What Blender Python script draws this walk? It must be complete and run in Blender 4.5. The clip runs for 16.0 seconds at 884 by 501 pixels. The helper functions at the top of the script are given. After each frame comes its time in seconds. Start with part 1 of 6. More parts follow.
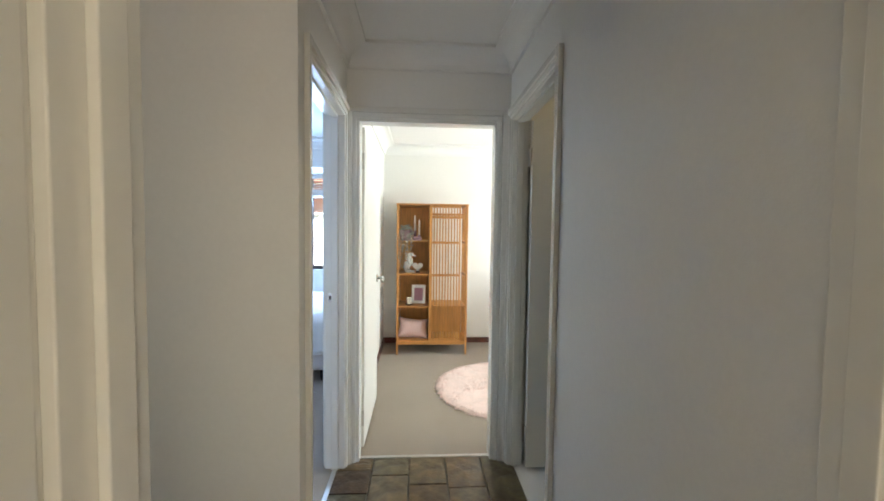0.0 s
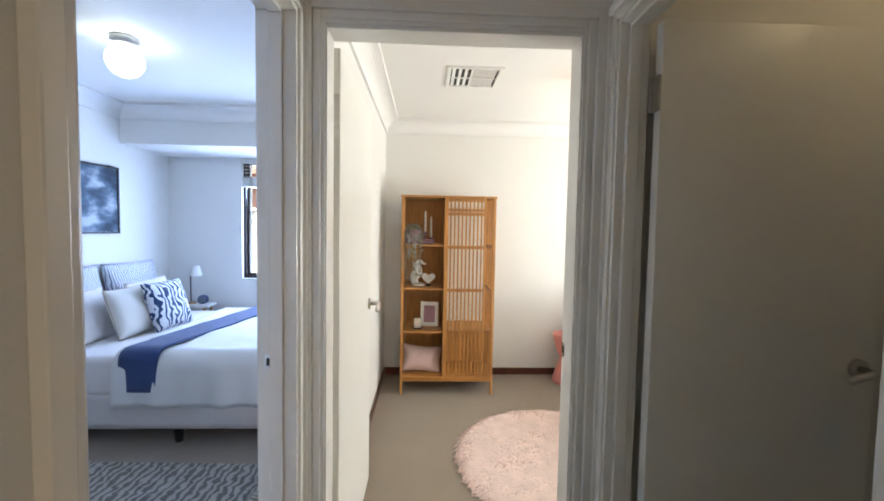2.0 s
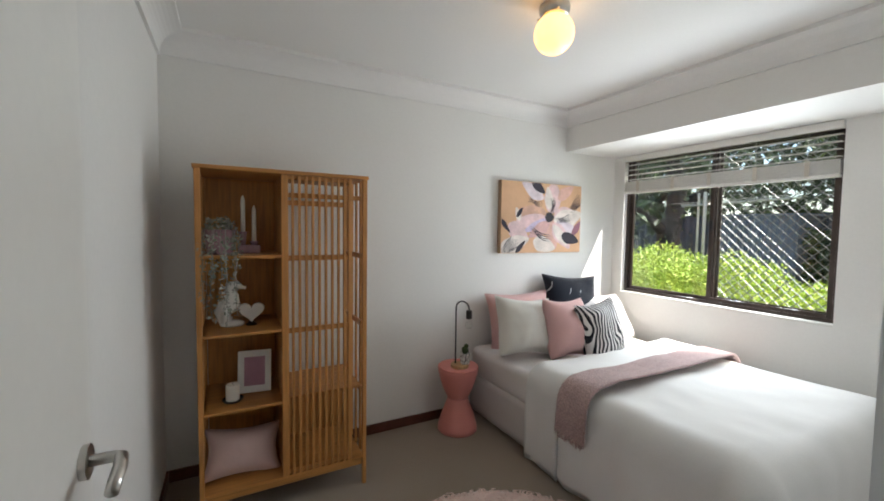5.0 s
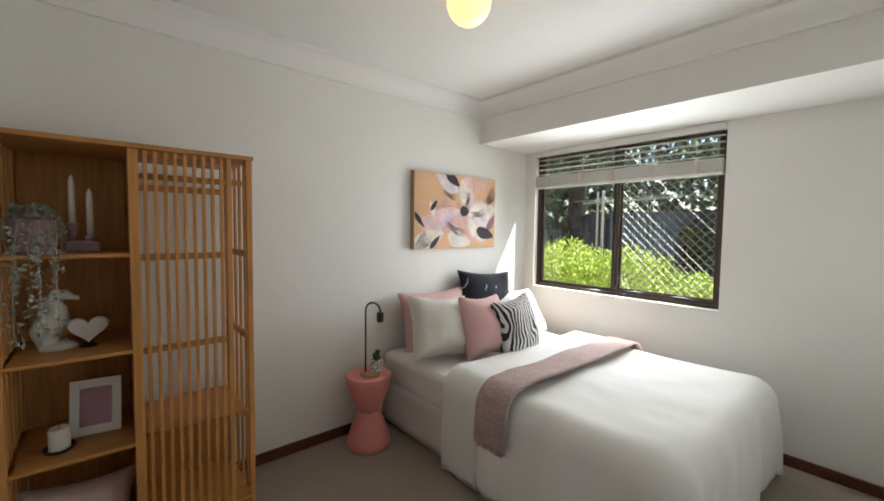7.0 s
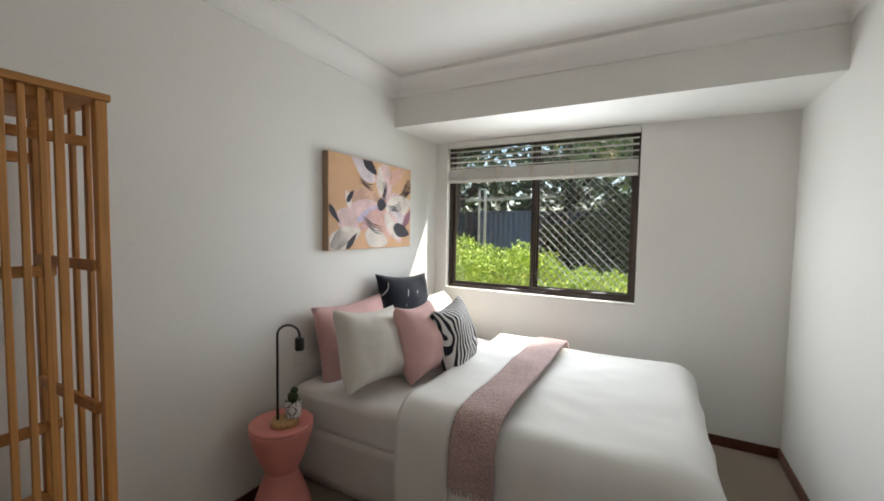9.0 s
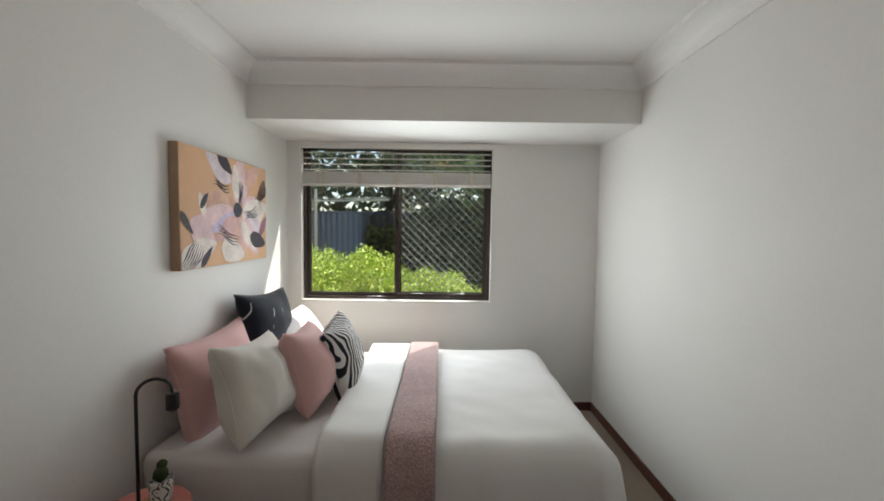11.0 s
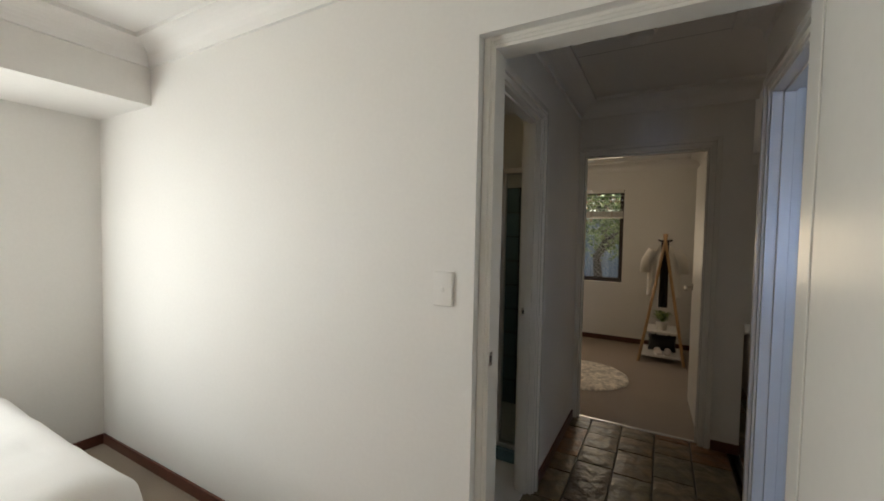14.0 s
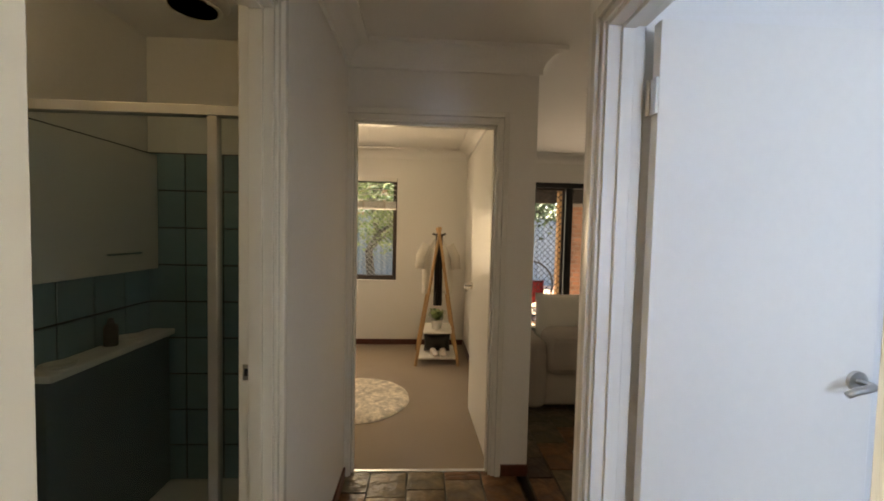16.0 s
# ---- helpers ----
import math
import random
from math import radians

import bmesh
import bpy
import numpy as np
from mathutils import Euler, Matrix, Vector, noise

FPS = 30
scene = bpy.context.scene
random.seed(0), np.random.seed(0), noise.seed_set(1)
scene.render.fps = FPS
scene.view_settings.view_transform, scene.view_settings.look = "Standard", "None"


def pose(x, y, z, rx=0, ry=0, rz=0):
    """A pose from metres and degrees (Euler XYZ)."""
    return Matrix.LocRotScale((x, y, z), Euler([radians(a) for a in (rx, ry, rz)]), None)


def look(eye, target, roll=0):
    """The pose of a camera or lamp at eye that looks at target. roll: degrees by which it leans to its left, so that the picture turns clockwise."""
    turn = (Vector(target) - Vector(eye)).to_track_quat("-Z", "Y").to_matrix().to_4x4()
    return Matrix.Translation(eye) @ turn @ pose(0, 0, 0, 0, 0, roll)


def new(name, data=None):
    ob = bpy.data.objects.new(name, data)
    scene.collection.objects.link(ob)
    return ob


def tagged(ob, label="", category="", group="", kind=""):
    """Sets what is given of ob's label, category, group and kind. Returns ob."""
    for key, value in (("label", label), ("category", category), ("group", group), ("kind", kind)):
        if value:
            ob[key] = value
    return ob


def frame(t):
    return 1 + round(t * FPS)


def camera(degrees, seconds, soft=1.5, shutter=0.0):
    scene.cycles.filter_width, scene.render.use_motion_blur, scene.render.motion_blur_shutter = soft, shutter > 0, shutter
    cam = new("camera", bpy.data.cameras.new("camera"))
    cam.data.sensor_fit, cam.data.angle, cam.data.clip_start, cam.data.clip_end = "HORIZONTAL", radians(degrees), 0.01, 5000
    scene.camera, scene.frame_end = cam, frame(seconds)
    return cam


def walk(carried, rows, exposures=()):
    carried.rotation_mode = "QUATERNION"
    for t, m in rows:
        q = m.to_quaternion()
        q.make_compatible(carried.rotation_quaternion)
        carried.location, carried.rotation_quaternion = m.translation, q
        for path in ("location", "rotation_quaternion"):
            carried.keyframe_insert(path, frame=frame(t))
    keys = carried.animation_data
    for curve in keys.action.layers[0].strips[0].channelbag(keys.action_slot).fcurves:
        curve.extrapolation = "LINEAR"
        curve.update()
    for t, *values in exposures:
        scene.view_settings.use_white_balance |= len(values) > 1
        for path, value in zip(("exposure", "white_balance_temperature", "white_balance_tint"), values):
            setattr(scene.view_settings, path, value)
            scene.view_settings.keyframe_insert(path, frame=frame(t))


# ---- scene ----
cam = camera(96.1, 16.0, soft=1.8)
PATH = [
    (0, (0.114, 0.239, 1.375), (0.232, 2.234, 1.281), 0.7),
    (0.5, (0.155, 0.527, 1.378), (0.234, 2.523, 1.287), 1.1),
    (1, (0.097, 0.766, 1.392), (0.163, 2.762, 1.293), 0.9),
    (1.5, (0.05, 1.014, 1.408), (0.115, 3.01, 1.307), 1.0),
    (2, (0.081, 1.321, 1.394), (0.161, 3.317, 1.293), 1.0),
    (2.5, (0.093, 1.589, 1.416), (0.207, 3.583, 1.305), 0.9),
    (3, (0.067, 1.883, 1.416), (0.258, 3.872, 1.316), 1.2),
    (3.5, (0.075, 2.107, 1.383), (0.369, 4.083, 1.295), 1.1),
    (4, (0.103, 2.332, 1.404), (0.579, 4.272, 1.299), 1.0),
    (4.5, (0.064, 2.469, 1.403), (0.786, 4.332, 1.304), 0.7),
    (5, (0.006, 2.559, 1.407), (0.952, 4.318, 1.301), 0.8),
    (7.5, (0.176, 2.874, 1.376), (1.577, 4.297, 1.263), 0.8),
    (8, (0.157, 3.062, 1.384), (1.693, 4.337, 1.266), 1.0),
    (8.5, (0.182, 3.236, 1.358), (1.825, 4.371, 1.244), 1.0),
    (11, (0.114, 3.911, 1.431), (2.111, 3.911, 1.322), 0.8),
    (11.5, (0.12, 3.889, 1.416), (2.112, 3.745, 1.313), 0.8),
    (12, (0.16, 3.953, 1.426), (2.114, 3.538, 1.324), 0.9),
    (12.5, (0.164, 4.047, 1.433), (1.989, 3.234, 1.332), 1.0),
    (13, (0.147, 4.071, 1.429), (1.719, 2.838, 1.338), 1.1),
    (13.5, (0.121, 4.042, 1.426), (1.367, 2.48, 1.343), 1.1),
    (14, (0.066, 3.866, 1.404), (1.038, 2.12, 1.324), 1.1),
    (14.5, (0.07, 3.627, 1.419), (0.826, 1.777, 1.332), 1.2),
    (15, (0.128, 3.427, 1.408), (0.65, 1.498, 1.323), 1.2),
    (15.5, (0.259, 3.129, 1.419), (0.514, 1.147, 1.332), 1.1),
    (16, (0.222, 2.924, 1.406), (0.124, 0.928, 1.315), 1.3),
]
EXPOSURES = [(0, 3.2, 6600, 3), (1, 3.15, 6900, 4), (2, 2.82, 7050, 10), (2.5, 2.57, 7900, 10), (3, 2.52, 7400, 10), (3.5, 2.27, 6800, 10), (4.0, 1.90, 6300, 10), (4.5, 1.53, 6400, 10), (5, 1.34, 6450, 10), (7.5, 1.27, 6850, 10),
             (8.5, 1.15, 6700, 10), (11, 0.85, 6700, 10), (12, 0.87, 6700, 10), (12.5, 0.92, 6700, 10), (13, 1.05, 6900, 10), (13.5, 1.37, 7200, 10), (14, 1.56, 7150, 10), (14.5, 1.62, 7200, 10), (15, 1.92, 7300, 10), (15.5, 2.34, 7450, 10), (16, 2.83, 8800, 10)]
walk(cam, [(t, look(eye, target, roll)) for t, eye, target, roll in PATH], EXPOSURES)

# ---- world, sun, window light ----
world = bpy.data.worlds.new("world")
scene.world = world
world.use_nodes = True
_n = world.node_tree.nodes
_sky = _n.new("ShaderNodeTexSky")
_sky.sky_type = "NISHITA"
_sky.sun_disc = False
_sky.sun_elevation = radians(54.0)
_sky.sun_rotation = radians(127.6)
_n["Background"].inputs["Strength"].default_value = 0.12
world.node_tree.links.new(_sky.outputs["Color"], _n["Background"].inputs["Color"])

SUN_WAY = Vector((-1.0, 0.77, -1.74))
_sun = bpy.data.lights.new("sun", "SUN")
_sun.energy, _sun.angle, _sun.color = 5.0, radians(0.5), (1.0, 0.95, 0.87)
_so = new("sun", _sun)
_so.matrix_world = look(-SUN_WAY.normalized() * 20, (0, 0, 0))


def window_light(name, eye, target, sx, sy, watts, colour):
    d = bpy.data.lights.new(name, "AREA")
    d.shape, d.size, d.size_y, d.energy, d.color = "RECTANGLE", sx, sy, watts, colour
    d.spread = radians(165)
    o = new(name, d)
    o.matrix_world = look(eye, target)
    return o


for _y in (3.86, 4.18, 4.50):
    window_light("window_light", (3.235, _y, 1.30), (2.235, _y - 0.26, 1.22), 0.28, 0.85, 3.55, (0.86, 0.94, 1.0))
window_light("window_light", (-1.3, 5.58, 1.35), (-1.3, 0, 1.25), 1.0, 0.95, 9.6, (0.36, 0.55, 1.0))
window_light("window_light", (1.2, -2.08, 1.3), (1.2, 0, 1.25), 1.2, 0.75, 2.4, (1.0, 0.81, 0.62))
window_light("window_light", (-2.0, -2.08, 1.0), (-2.0, 0, 1.0), 1.8, 1.9, 1.7, (1.0, 0.95, 0.88))

# ---- materials ----
def shader(name, colour, rough=0.6, metal=0.0, grain=0.0, grain_size=40.0, stain=0.0, stain_size=2.0, bump=0.0, bump_size=120.0,
           spec=0.5, vary=0.0, sheen=0.0, coat=0.0):
    """A principled material with two scales of variation in colour and roughness, and a fine relief."""
    m = bpy.data.materials.new(name)
    m.use_nodes = True
    nt = m.node_tree
    b = nt.nodes["Principled BSDF"]
    b.inputs["Roughness"].default_value = rough
    b.inputs["Metallic"].default_value = metal
    b.inputs["Specular IOR Level"].default_value = spec
    b.inputs["Sheen Weight"].default_value = sheen
    b.inputs["Coat Weight"].default_value = coat
    tc = nt.nodes.new("ShaderNodeTexCoord")
    last = None
    rgb = nt.nodes.new("ShaderNodeRGB")
    rgb.outputs[0].default_value = (*colour, 1)
    last = rgb.outputs[0]

    def layer(size, amount, detail):
        nonlocal last
        nz = nt.nodes.new("ShaderNodeTexNoise")
        nz.inputs["Scale"].default_value = size
        nz.inputs["Detail"].default_value = detail
        nt.links.new(tc.outputs["Object"], nz.inputs["Vector"])
        mp = nt.nodes.new("ShaderNodeMapRange")
        mp.inputs["From Min"].default_value, mp.inputs["From Max"].default_value = 0.3, 0.7
        mp.inputs["To Min"].default_value, mp.inputs["To Max"].default_value = 1 - amount, 1 + amount
        nt.links.new(nz.outputs["Fac"], mp.inputs["Value"])
        mix = nt.nodes.new("ShaderNodeMix")
        mix.data_type, mix.blend_type = "RGBA", "MULTIPLY"
        mix.inputs["Factor"].default_value = 1
        nt.links.new(last, mix.inputs["A"])
        nt.links.new(mp.outputs["Result"], mix.inputs["B"])
        last = mix.outputs["Result"]
        return nz

    if stain:
        nz = layer(stain_size, stain, 4)
        mr = nt.nodes.new("ShaderNodeMapRange")
        mr.inputs["To Min"].default_value, mr.inputs["To Max"].default_value = max(0.02, rough - 0.03), min(1, rough + 0.03)
        nt.links.new(nz.outputs["Fac"], mr.inputs["Value"])
        nt.links.new(mr.outputs["Result"], b.inputs["Roughness"])
    if grain:
        layer(grain_size, grain, 2)
    if vary:
        oi = nt.nodes.new("ShaderNodeObjectInfo")
        mp = nt.nodes.new("ShaderNodeMapRange")
        mp.inputs["To Min"].default_value, mp.inputs["To Max"].default_value = 1 - vary, 1 + vary
        nt.links.new(oi.outputs["Random"], mp.inputs["Value"])
        mix = nt.nodes.new("ShaderNodeMix")
        mix.data_type, mix.blend_type = "RGBA", "MULTIPLY"
        mix.inputs["Factor"].default_value = 1
        nt.links.new(last, mix.inputs["A"])
        nt.links.new(mp.outputs["Result"], mix.inputs["B"])
        last = mix.outputs["Result"]
    nt.links.new(last, b.inputs["Base Color"])
    if bump:
        nz = nt.nodes.new("ShaderNodeTexNoise")
        nz.inputs["Scale"].default_value = bump_size
        nz.inputs["Detail"].default_value = 3
        nt.links.new(tc.outputs["Object"], nz.inputs["Vector"])
        bp = nt.nodes.new("ShaderNodeBump")
        bp.inputs["Strength"].default_value = bump
        bp.inputs["Distance"].default_value = 0.01
        nt.links.new(nz.outputs["Fac"], bp.inputs["Height"])
        nt.links.new(bp.outputs["Normal"], b.inputs["Normal"])
    return m


M_WALL = shader("wall_paint", (0.79, 0.778, 0.748), 0.62, grain=0.012, grain_size=60, stain=0.02, stain_size=1.3, bump=0.06, bump_size=160)
M_CEIL = shader("ceiling_paint", (0.82, 0.81, 0.79), 0.75, grain=0.01, grain_size=80, stain=0.015, stain_size=1.0, bump=0.03, bump_size=120)
M_TRIM = shader("gloss_trim_paint", (0.78, 0.765, 0.72), 0.26, grain=0.01, grain_size=30, stain=0.03, stain_size=3)
M_DOOR = shader("satin_door_paint", (0.79, 0.775, 0.73), 0.30, grain=0.01, grain_size=40, stain=0.02, stain_size=2, bump=0.015, bump_size=40)
M_CARPET = shader("carpet_wool", (0.315, 0.25, 0.19), 0.95, grain=0.18, grain_size=220, stain=0.06, stain_size=2.5, bump=0.6, bump_size=260, spec=0.1, sheen=0.3)
M_SKIRT = shader("jarrah_skirting", (0.10, 0.03, 0.018), 0.3, grain=0.2, grain_size=30, stain=0.15, stain_size=5)
M_METAL = shader("brushed_nickel", (0.55, 0.53, 0.50), 0.3, metal=1.0, stain=0.08, stain_size=20)
M_CHROME = shader("chrome", (0.75, 0.75, 0.75), 0.12, metal=1.0)
M_BLACK = shader("black_powder_coat", (0.012, 0.012, 0.012), 0.4, stain=0.1, stain_size=12)
M_BROWNALU = shader("bronze_aluminium", (0.045, 0.030, 0.024), 0.4, stain=0.12, stain_size=10)
M_GRASS = shader("lawn_and_litter", (0.09, 0.075, 0.05), 0.95, grain=0.5, grain_size=30, stain=0.4, stain_size=1.5, bump=0.6, bump_size=40, spec=0.1)


def wood(name, colour, rough=0.45, along=2, ring=14.0, contrast=0.25):
    """Wood with a grain drawn out along one axis (0 x, 1 y, 2 z)."""
    m = shader(name, colour, rough, stain=0.12, stain_size=4, vary=0.10)
    nt = m.node_tree
    b = nt.nodes["Principled BSDF"]
    tc = nt.nodes.new("ShaderNodeTexCoord")
    mp = nt.nodes.new("ShaderNodeMapping")
    sc = [ring * 6] * 3
    sc[along] = ring * 0.35
    mp.inputs["Scale"].default_value = sc
    nz = nt.nodes.new("ShaderNodeTexNoise")
    nz.inputs["Scale"].default_value = 1.0
    nz.inputs["Detail"].default_value = 5
    rp = nt.nodes.new("ShaderNodeMapRange")
    rp.inputs["From Min"].default_value, rp.inputs["From Max"].default_value = 0.3, 0.7
    rp.inputs["To Min"].default_value, rp.inputs["To Max"].default_value = 1 - contrast, 1 + contrast * 0.5
    mix = nt.nodes.new("ShaderNodeMix")
    mix.data_type, mix.blend_type = "RGBA", "MULTIPLY"
    mix.inputs["Factor"].default_value = 1
    old = b.inputs["Base Color"].links[0].from_socket
    nt.links.new(tc.outputs["Object"], mp.inputs["Vector"])
    nt.links.new(mp.outputs["Vector"], nz.inputs["Vector"])
    nt.links.new(nz.outputs["Fac"], rp.inputs["Value"])
    nt.links.new(old, mix.inputs["A"])
    nt.links.new(rp.outputs["Result"], mix.inputs["B"])
    nt.links.new(mix.outputs["Result"], b.inputs["Base Color"])
    return m


def striped(name, dark, light, scale, distortion, low, high, rough=0.85, detail_scale=1.2, patchy=0.0):
    """Cloth printed with wandering stripes."""
    m = shader(name, dark, rough, bump=0.15, bump_size=300, spec=0.2, sheen=0.2)
    nt = m.node_tree
    b = nt.nodes["Principled BSDF"]
    tc = nt.nodes.new("ShaderNodeTexCoord")
    wv = nt.nodes.new("ShaderNodeTexWave")
    wv.inputs["Scale"].default_value = scale
    wv.inputs["Distortion"].default_value = distortion
    wv.inputs["Detail"].default_value = 1.0
    wv.inputs["Detail Scale"].default_value = detail_scale
    rp = nt.nodes.new("ShaderNodeMapRange")
    rp.inputs["From Min"].default_value, rp.inputs["From Max"].default_value = low, high
    mix = nt.nodes.new("ShaderNodeMix")
    mix.data_type = "RGBA"
    mix.inputs["A"].default_value, mix.inputs["B"].default_value = (*dark, 1), (*light, 1)
    nt.links.new(tc.outputs["Object"], wv.inputs["Vector"])
    nt.links.new(wv.outputs["Fac"], rp.inputs["Value"])
    if patchy:
        nz = nt.nodes.new("ShaderNodeTexNoise")
        nz.inputs["Scale"].default_value = 9.0
        nt.links.new(tc.outputs["Object"], nz.inputs["Vector"])
        mr = nt.nodes.new("ShaderNodeMapRange")
        mr.inputs["From Min"].default_value, mr.inputs["From Max"].default_value = patchy, patchy + 0.04
        ml = nt.nodes.new("ShaderNodeMath")
        ml.operation = "MULTIPLY"
        nt.links.new(nz.outputs["Fac"], mr.inputs["Value"])
        nt.links.new(mr.outputs["Result"], ml.inputs[0])
        nt.links.new(rp.outputs["Result"], ml.inputs[1])
        nt.links.new(ml.outputs["Value"], mix.inputs["Factor"])
    else:
        nt.links.new(rp.outputs["Result"], mix.inputs["Factor"])
    nt.links.new(mix.outputs["Result"], b.inputs["Base Color"])
    return m


def leafy(name, a, b_, rough=0.5):
    """Leaves whose green differs from leaf to leaf."""
    m = shader(name, a, rough, spec=0.4)
    nt = m.node_tree
    b = nt.nodes["Principled BSDF"]
    ge = nt.nodes.new("ShaderNodeNewGeometry")
    mix = nt.nodes.new("ShaderNodeMix")
    mix.data_type = "RGBA"
    mix.inputs["A"].default_value, mix.inputs["B"].default_value = (*a, 1), (*b_, 1)
    nt.links.new(ge.outputs["Random Per Island"], mix.inputs["Factor"])
    nt.links.new(mix.outputs["Result"], b.inputs["Base Color"])
    return m


def glowing(name, colour, strength):
    m = bpy.data.materials.new(name)
    m.use_nodes = True
    b = m.node_tree.nodes["Principled BSDF"]
    b.inputs["Base Color"].default_value = (0.8, 0.78, 0.72, 1)
    b.inputs["Roughness"].default_value = 0.3
    b.inputs["Emission Color"].default_value = (*colour, 1)
    b.inputs["Emission Strength"].default_value = strength
    return m


def glass(name, tint=(1, 1, 1), rough=0.0):
    """Thin window glass: mostly clear, with a mirror's gloss that grows at grazing angles."""
    m = bpy.data.materials.new(name)
    m.use_nodes = True
    nt = m.node_tree
    out = nt.nodes["Material Output"]
    tr = nt.nodes.new("ShaderNodeBsdfTransparent")
    tr.inputs["Color"].default_value = (*tint, 1)
    gl = nt.nodes.new("ShaderNodeBsdfGlossy")
    gl.inputs["Roughness"].default_value = rough
    lw = nt.nodes.new("ShaderNodeLayerWeight")
    pw = nt.nodes.new("ShaderNodeMath")
    pw.operation = "POWER"
    pw.inputs[1].default_value = 5.0
    fr = nt.nodes.new("ShaderNodeMath")
    fr.operation = "MULTIPLY_ADD"
    fr.inputs[1].default_value, fr.inputs[2].default_value = 0.85, 0.04
    nt.links.new(lw.outputs["Facing"], pw.inputs[0])
    nt.links.new(pw.outputs["Value"], fr.inputs[0])
    mx = nt.nodes.new("ShaderNodeMixShader")
    nt.links.new(fr.outputs["Value"], mx.inputs["Fac"])
    nt.links.new(tr.outputs["BSDF"], mx.inputs[1])
    nt.links.new(gl.outputs["BSDF"], mx.inputs[2])
    nt.links.new(mx.outputs["Shader"], out.inputs["Surface"])
    return m


BAMBOO = (0.52, 0.238, 0.066)
M_BAMBOO = wood("bamboo_upright", BAMBOO, 0.42, 2)
M_BAMBOO_X = wood("bamboo_board", BAMBOO, 0.42, 0)
M_PINE = wood("pale_pine", (0.50, 0.30, 0.14), 0.5, 2)
M_SHEET = shader("white_cotton_sheet", (0.74, 0.70, 0.68), 0.85, grain=0.03, grain_size=250, stain=0.03, stain_size=3, bump=0.45, bump_size=8, spec=0.2, sheen=0.2)
M_DUVET = shader("white_cotton_duvet", (0.75, 0.735, 0.71), 0.88, grain=0.02, grain_size=250, stain=0.02, stain_size=3, bump=0.2, bump_size=7, spec=0.2, sheen=0.2)
M_BASE = shader("pale_bed_base_cloth", (0.66, 0.61, 0.585), 0.9, grain=0.04, grain_size=200, stain=0.04, stain_size=4, bump=0.35, bump_size=9, spec=0.2)
M_PINKCLOTH = shader("dusty_pink_linen", (0.73, 0.45, 0.43), 0.9, grain=0.08, grain_size=350, stain=0.04, stain_size=6, bump=0.3, bump_size=350, spec=0.15, sheen=0.3)
M_CREAMCLOTH = shader("cream_linen", (0.76, 0.73, 0.67), 0.9, grain=0.06, grain_size=350, stain=0.03, stain_size=6, bump=0.3, bump_size=350, spec=0.15, sheen=0.3)
M_BLUSH = shader("blush_satin_cloth", (0.70, 0.50, 0.47), 0.7, grain=0.05, grain_size=300, stain=0.05, stain_size=6, bump=0.2, bump_size=30, sheen=0.3)
M_THROW = shader("mauve_wool_throw", (0.46, 0.325, 0.31), 0.95, grain=0.30, grain_size=130, stain=0.10, stain_size=9, bump=0.8, bump_size=150, spec=0.1, sheen=0.3)
M_ZEBRA = striped("zebra_print_cloth", (0.015, 0.015, 0.022), (0.74, 0.72, 0.70), 11.0, 22.0, 0.50, 0.62, detail_scale=0.42)
M_BLACKCLOTH = striped("black_cloth_with_white_strokes", (0.010, 0.013, 0.022), (0.62, 0.62, 0.64), 2.6, 16.0, 0.985, 0.997, detail_scale=0.6, patchy=0.52)
M_PINKPLASTIC = shader("coral_pink_matt_plastic", (0.72, 0.27, 0.235), 0.5, grain=0.03, grain_size=200, stain=0.05, stain_size=6, bump=0.05, bump_size=200)
M_WAX = shader("white_wax", (0.80, 0.76, 0.68), 0.5, stain=0.03, stain_size=20)
M_CERAMIC = shader("white_glazed_ceramic", (0.78, 0.77, 0.73), 0.25, stain=0.03, stain_size=20, bump=0.1, bump_size=60)
M_LILAC = shader("lilac_glass", (0.36, 0.22, 0.26), 0.15, stain=0.2, stain_size=30)
M_WHITEPL = shader("white_plastic", (0.80, 0.79, 0.76), 0.35, stain=0.02, stain_size=10)
M_RUG = shader("blush_shag_pile", (0.80, 0.60, 0.54), 0.95, grain=0.06, grain_size=120, stain=0.10, stain_size=12, bump=0.5, bump_size=90, spec=0.1, sheen=0.5)
M_GLASS = glass("window_glass", (0.97, 0.99, 0.98))
M_BATHGLASS = glass("shower_glass", (0.84, 0.88, 0.88), 0.02)
# one window mesh in two colours: shaded bars darker, bars catching daylight paler
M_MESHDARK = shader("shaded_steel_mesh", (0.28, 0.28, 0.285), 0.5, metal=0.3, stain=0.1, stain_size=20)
M_MESHPALE = shader("lit_aluminium_mesh", (0.48, 0.48, 0.48), 0.45, metal=0.6, stain=0.1, stain_size=20)
M_HEDGE = leafy("hedge_leaves", (0.26, 0.44, 0.03), (0.60, 0.66, 0.12))
M_TREE = leafy("dark_tree_leaves", (0.02, 0.04, 0.018), (0.13, 0.18, 0.08))
M_GARDEN = leafy("garden_leaves", (0.05, 0.12, 0.03), (0.30, 0.38, 0.14))
M_BARK = shader("dark_bark", (0.05, 0.042, 0.036), 0.9, grain=0.4, grain_size=25, stain=0.3, stain_size=6, bump=0.8, bump_size=30)
M_FENCE = shader("slate_grey_steel_sheet", (0.085, 0.105, 0.135), 0.5, stain=0.1, stain_size=3)
M_SHED = shader("blue_grey_steel_sheet", (0.17, 0.22, 0.30), 0.45, stain=0.1, stain_size=3)
M_WHITEFENCE = shader("cream_fibre_fence", (0.62, 0.57, 0.50), 0.8, grain=0.06, grain_size=20, stain=0.1, stain_size=3)
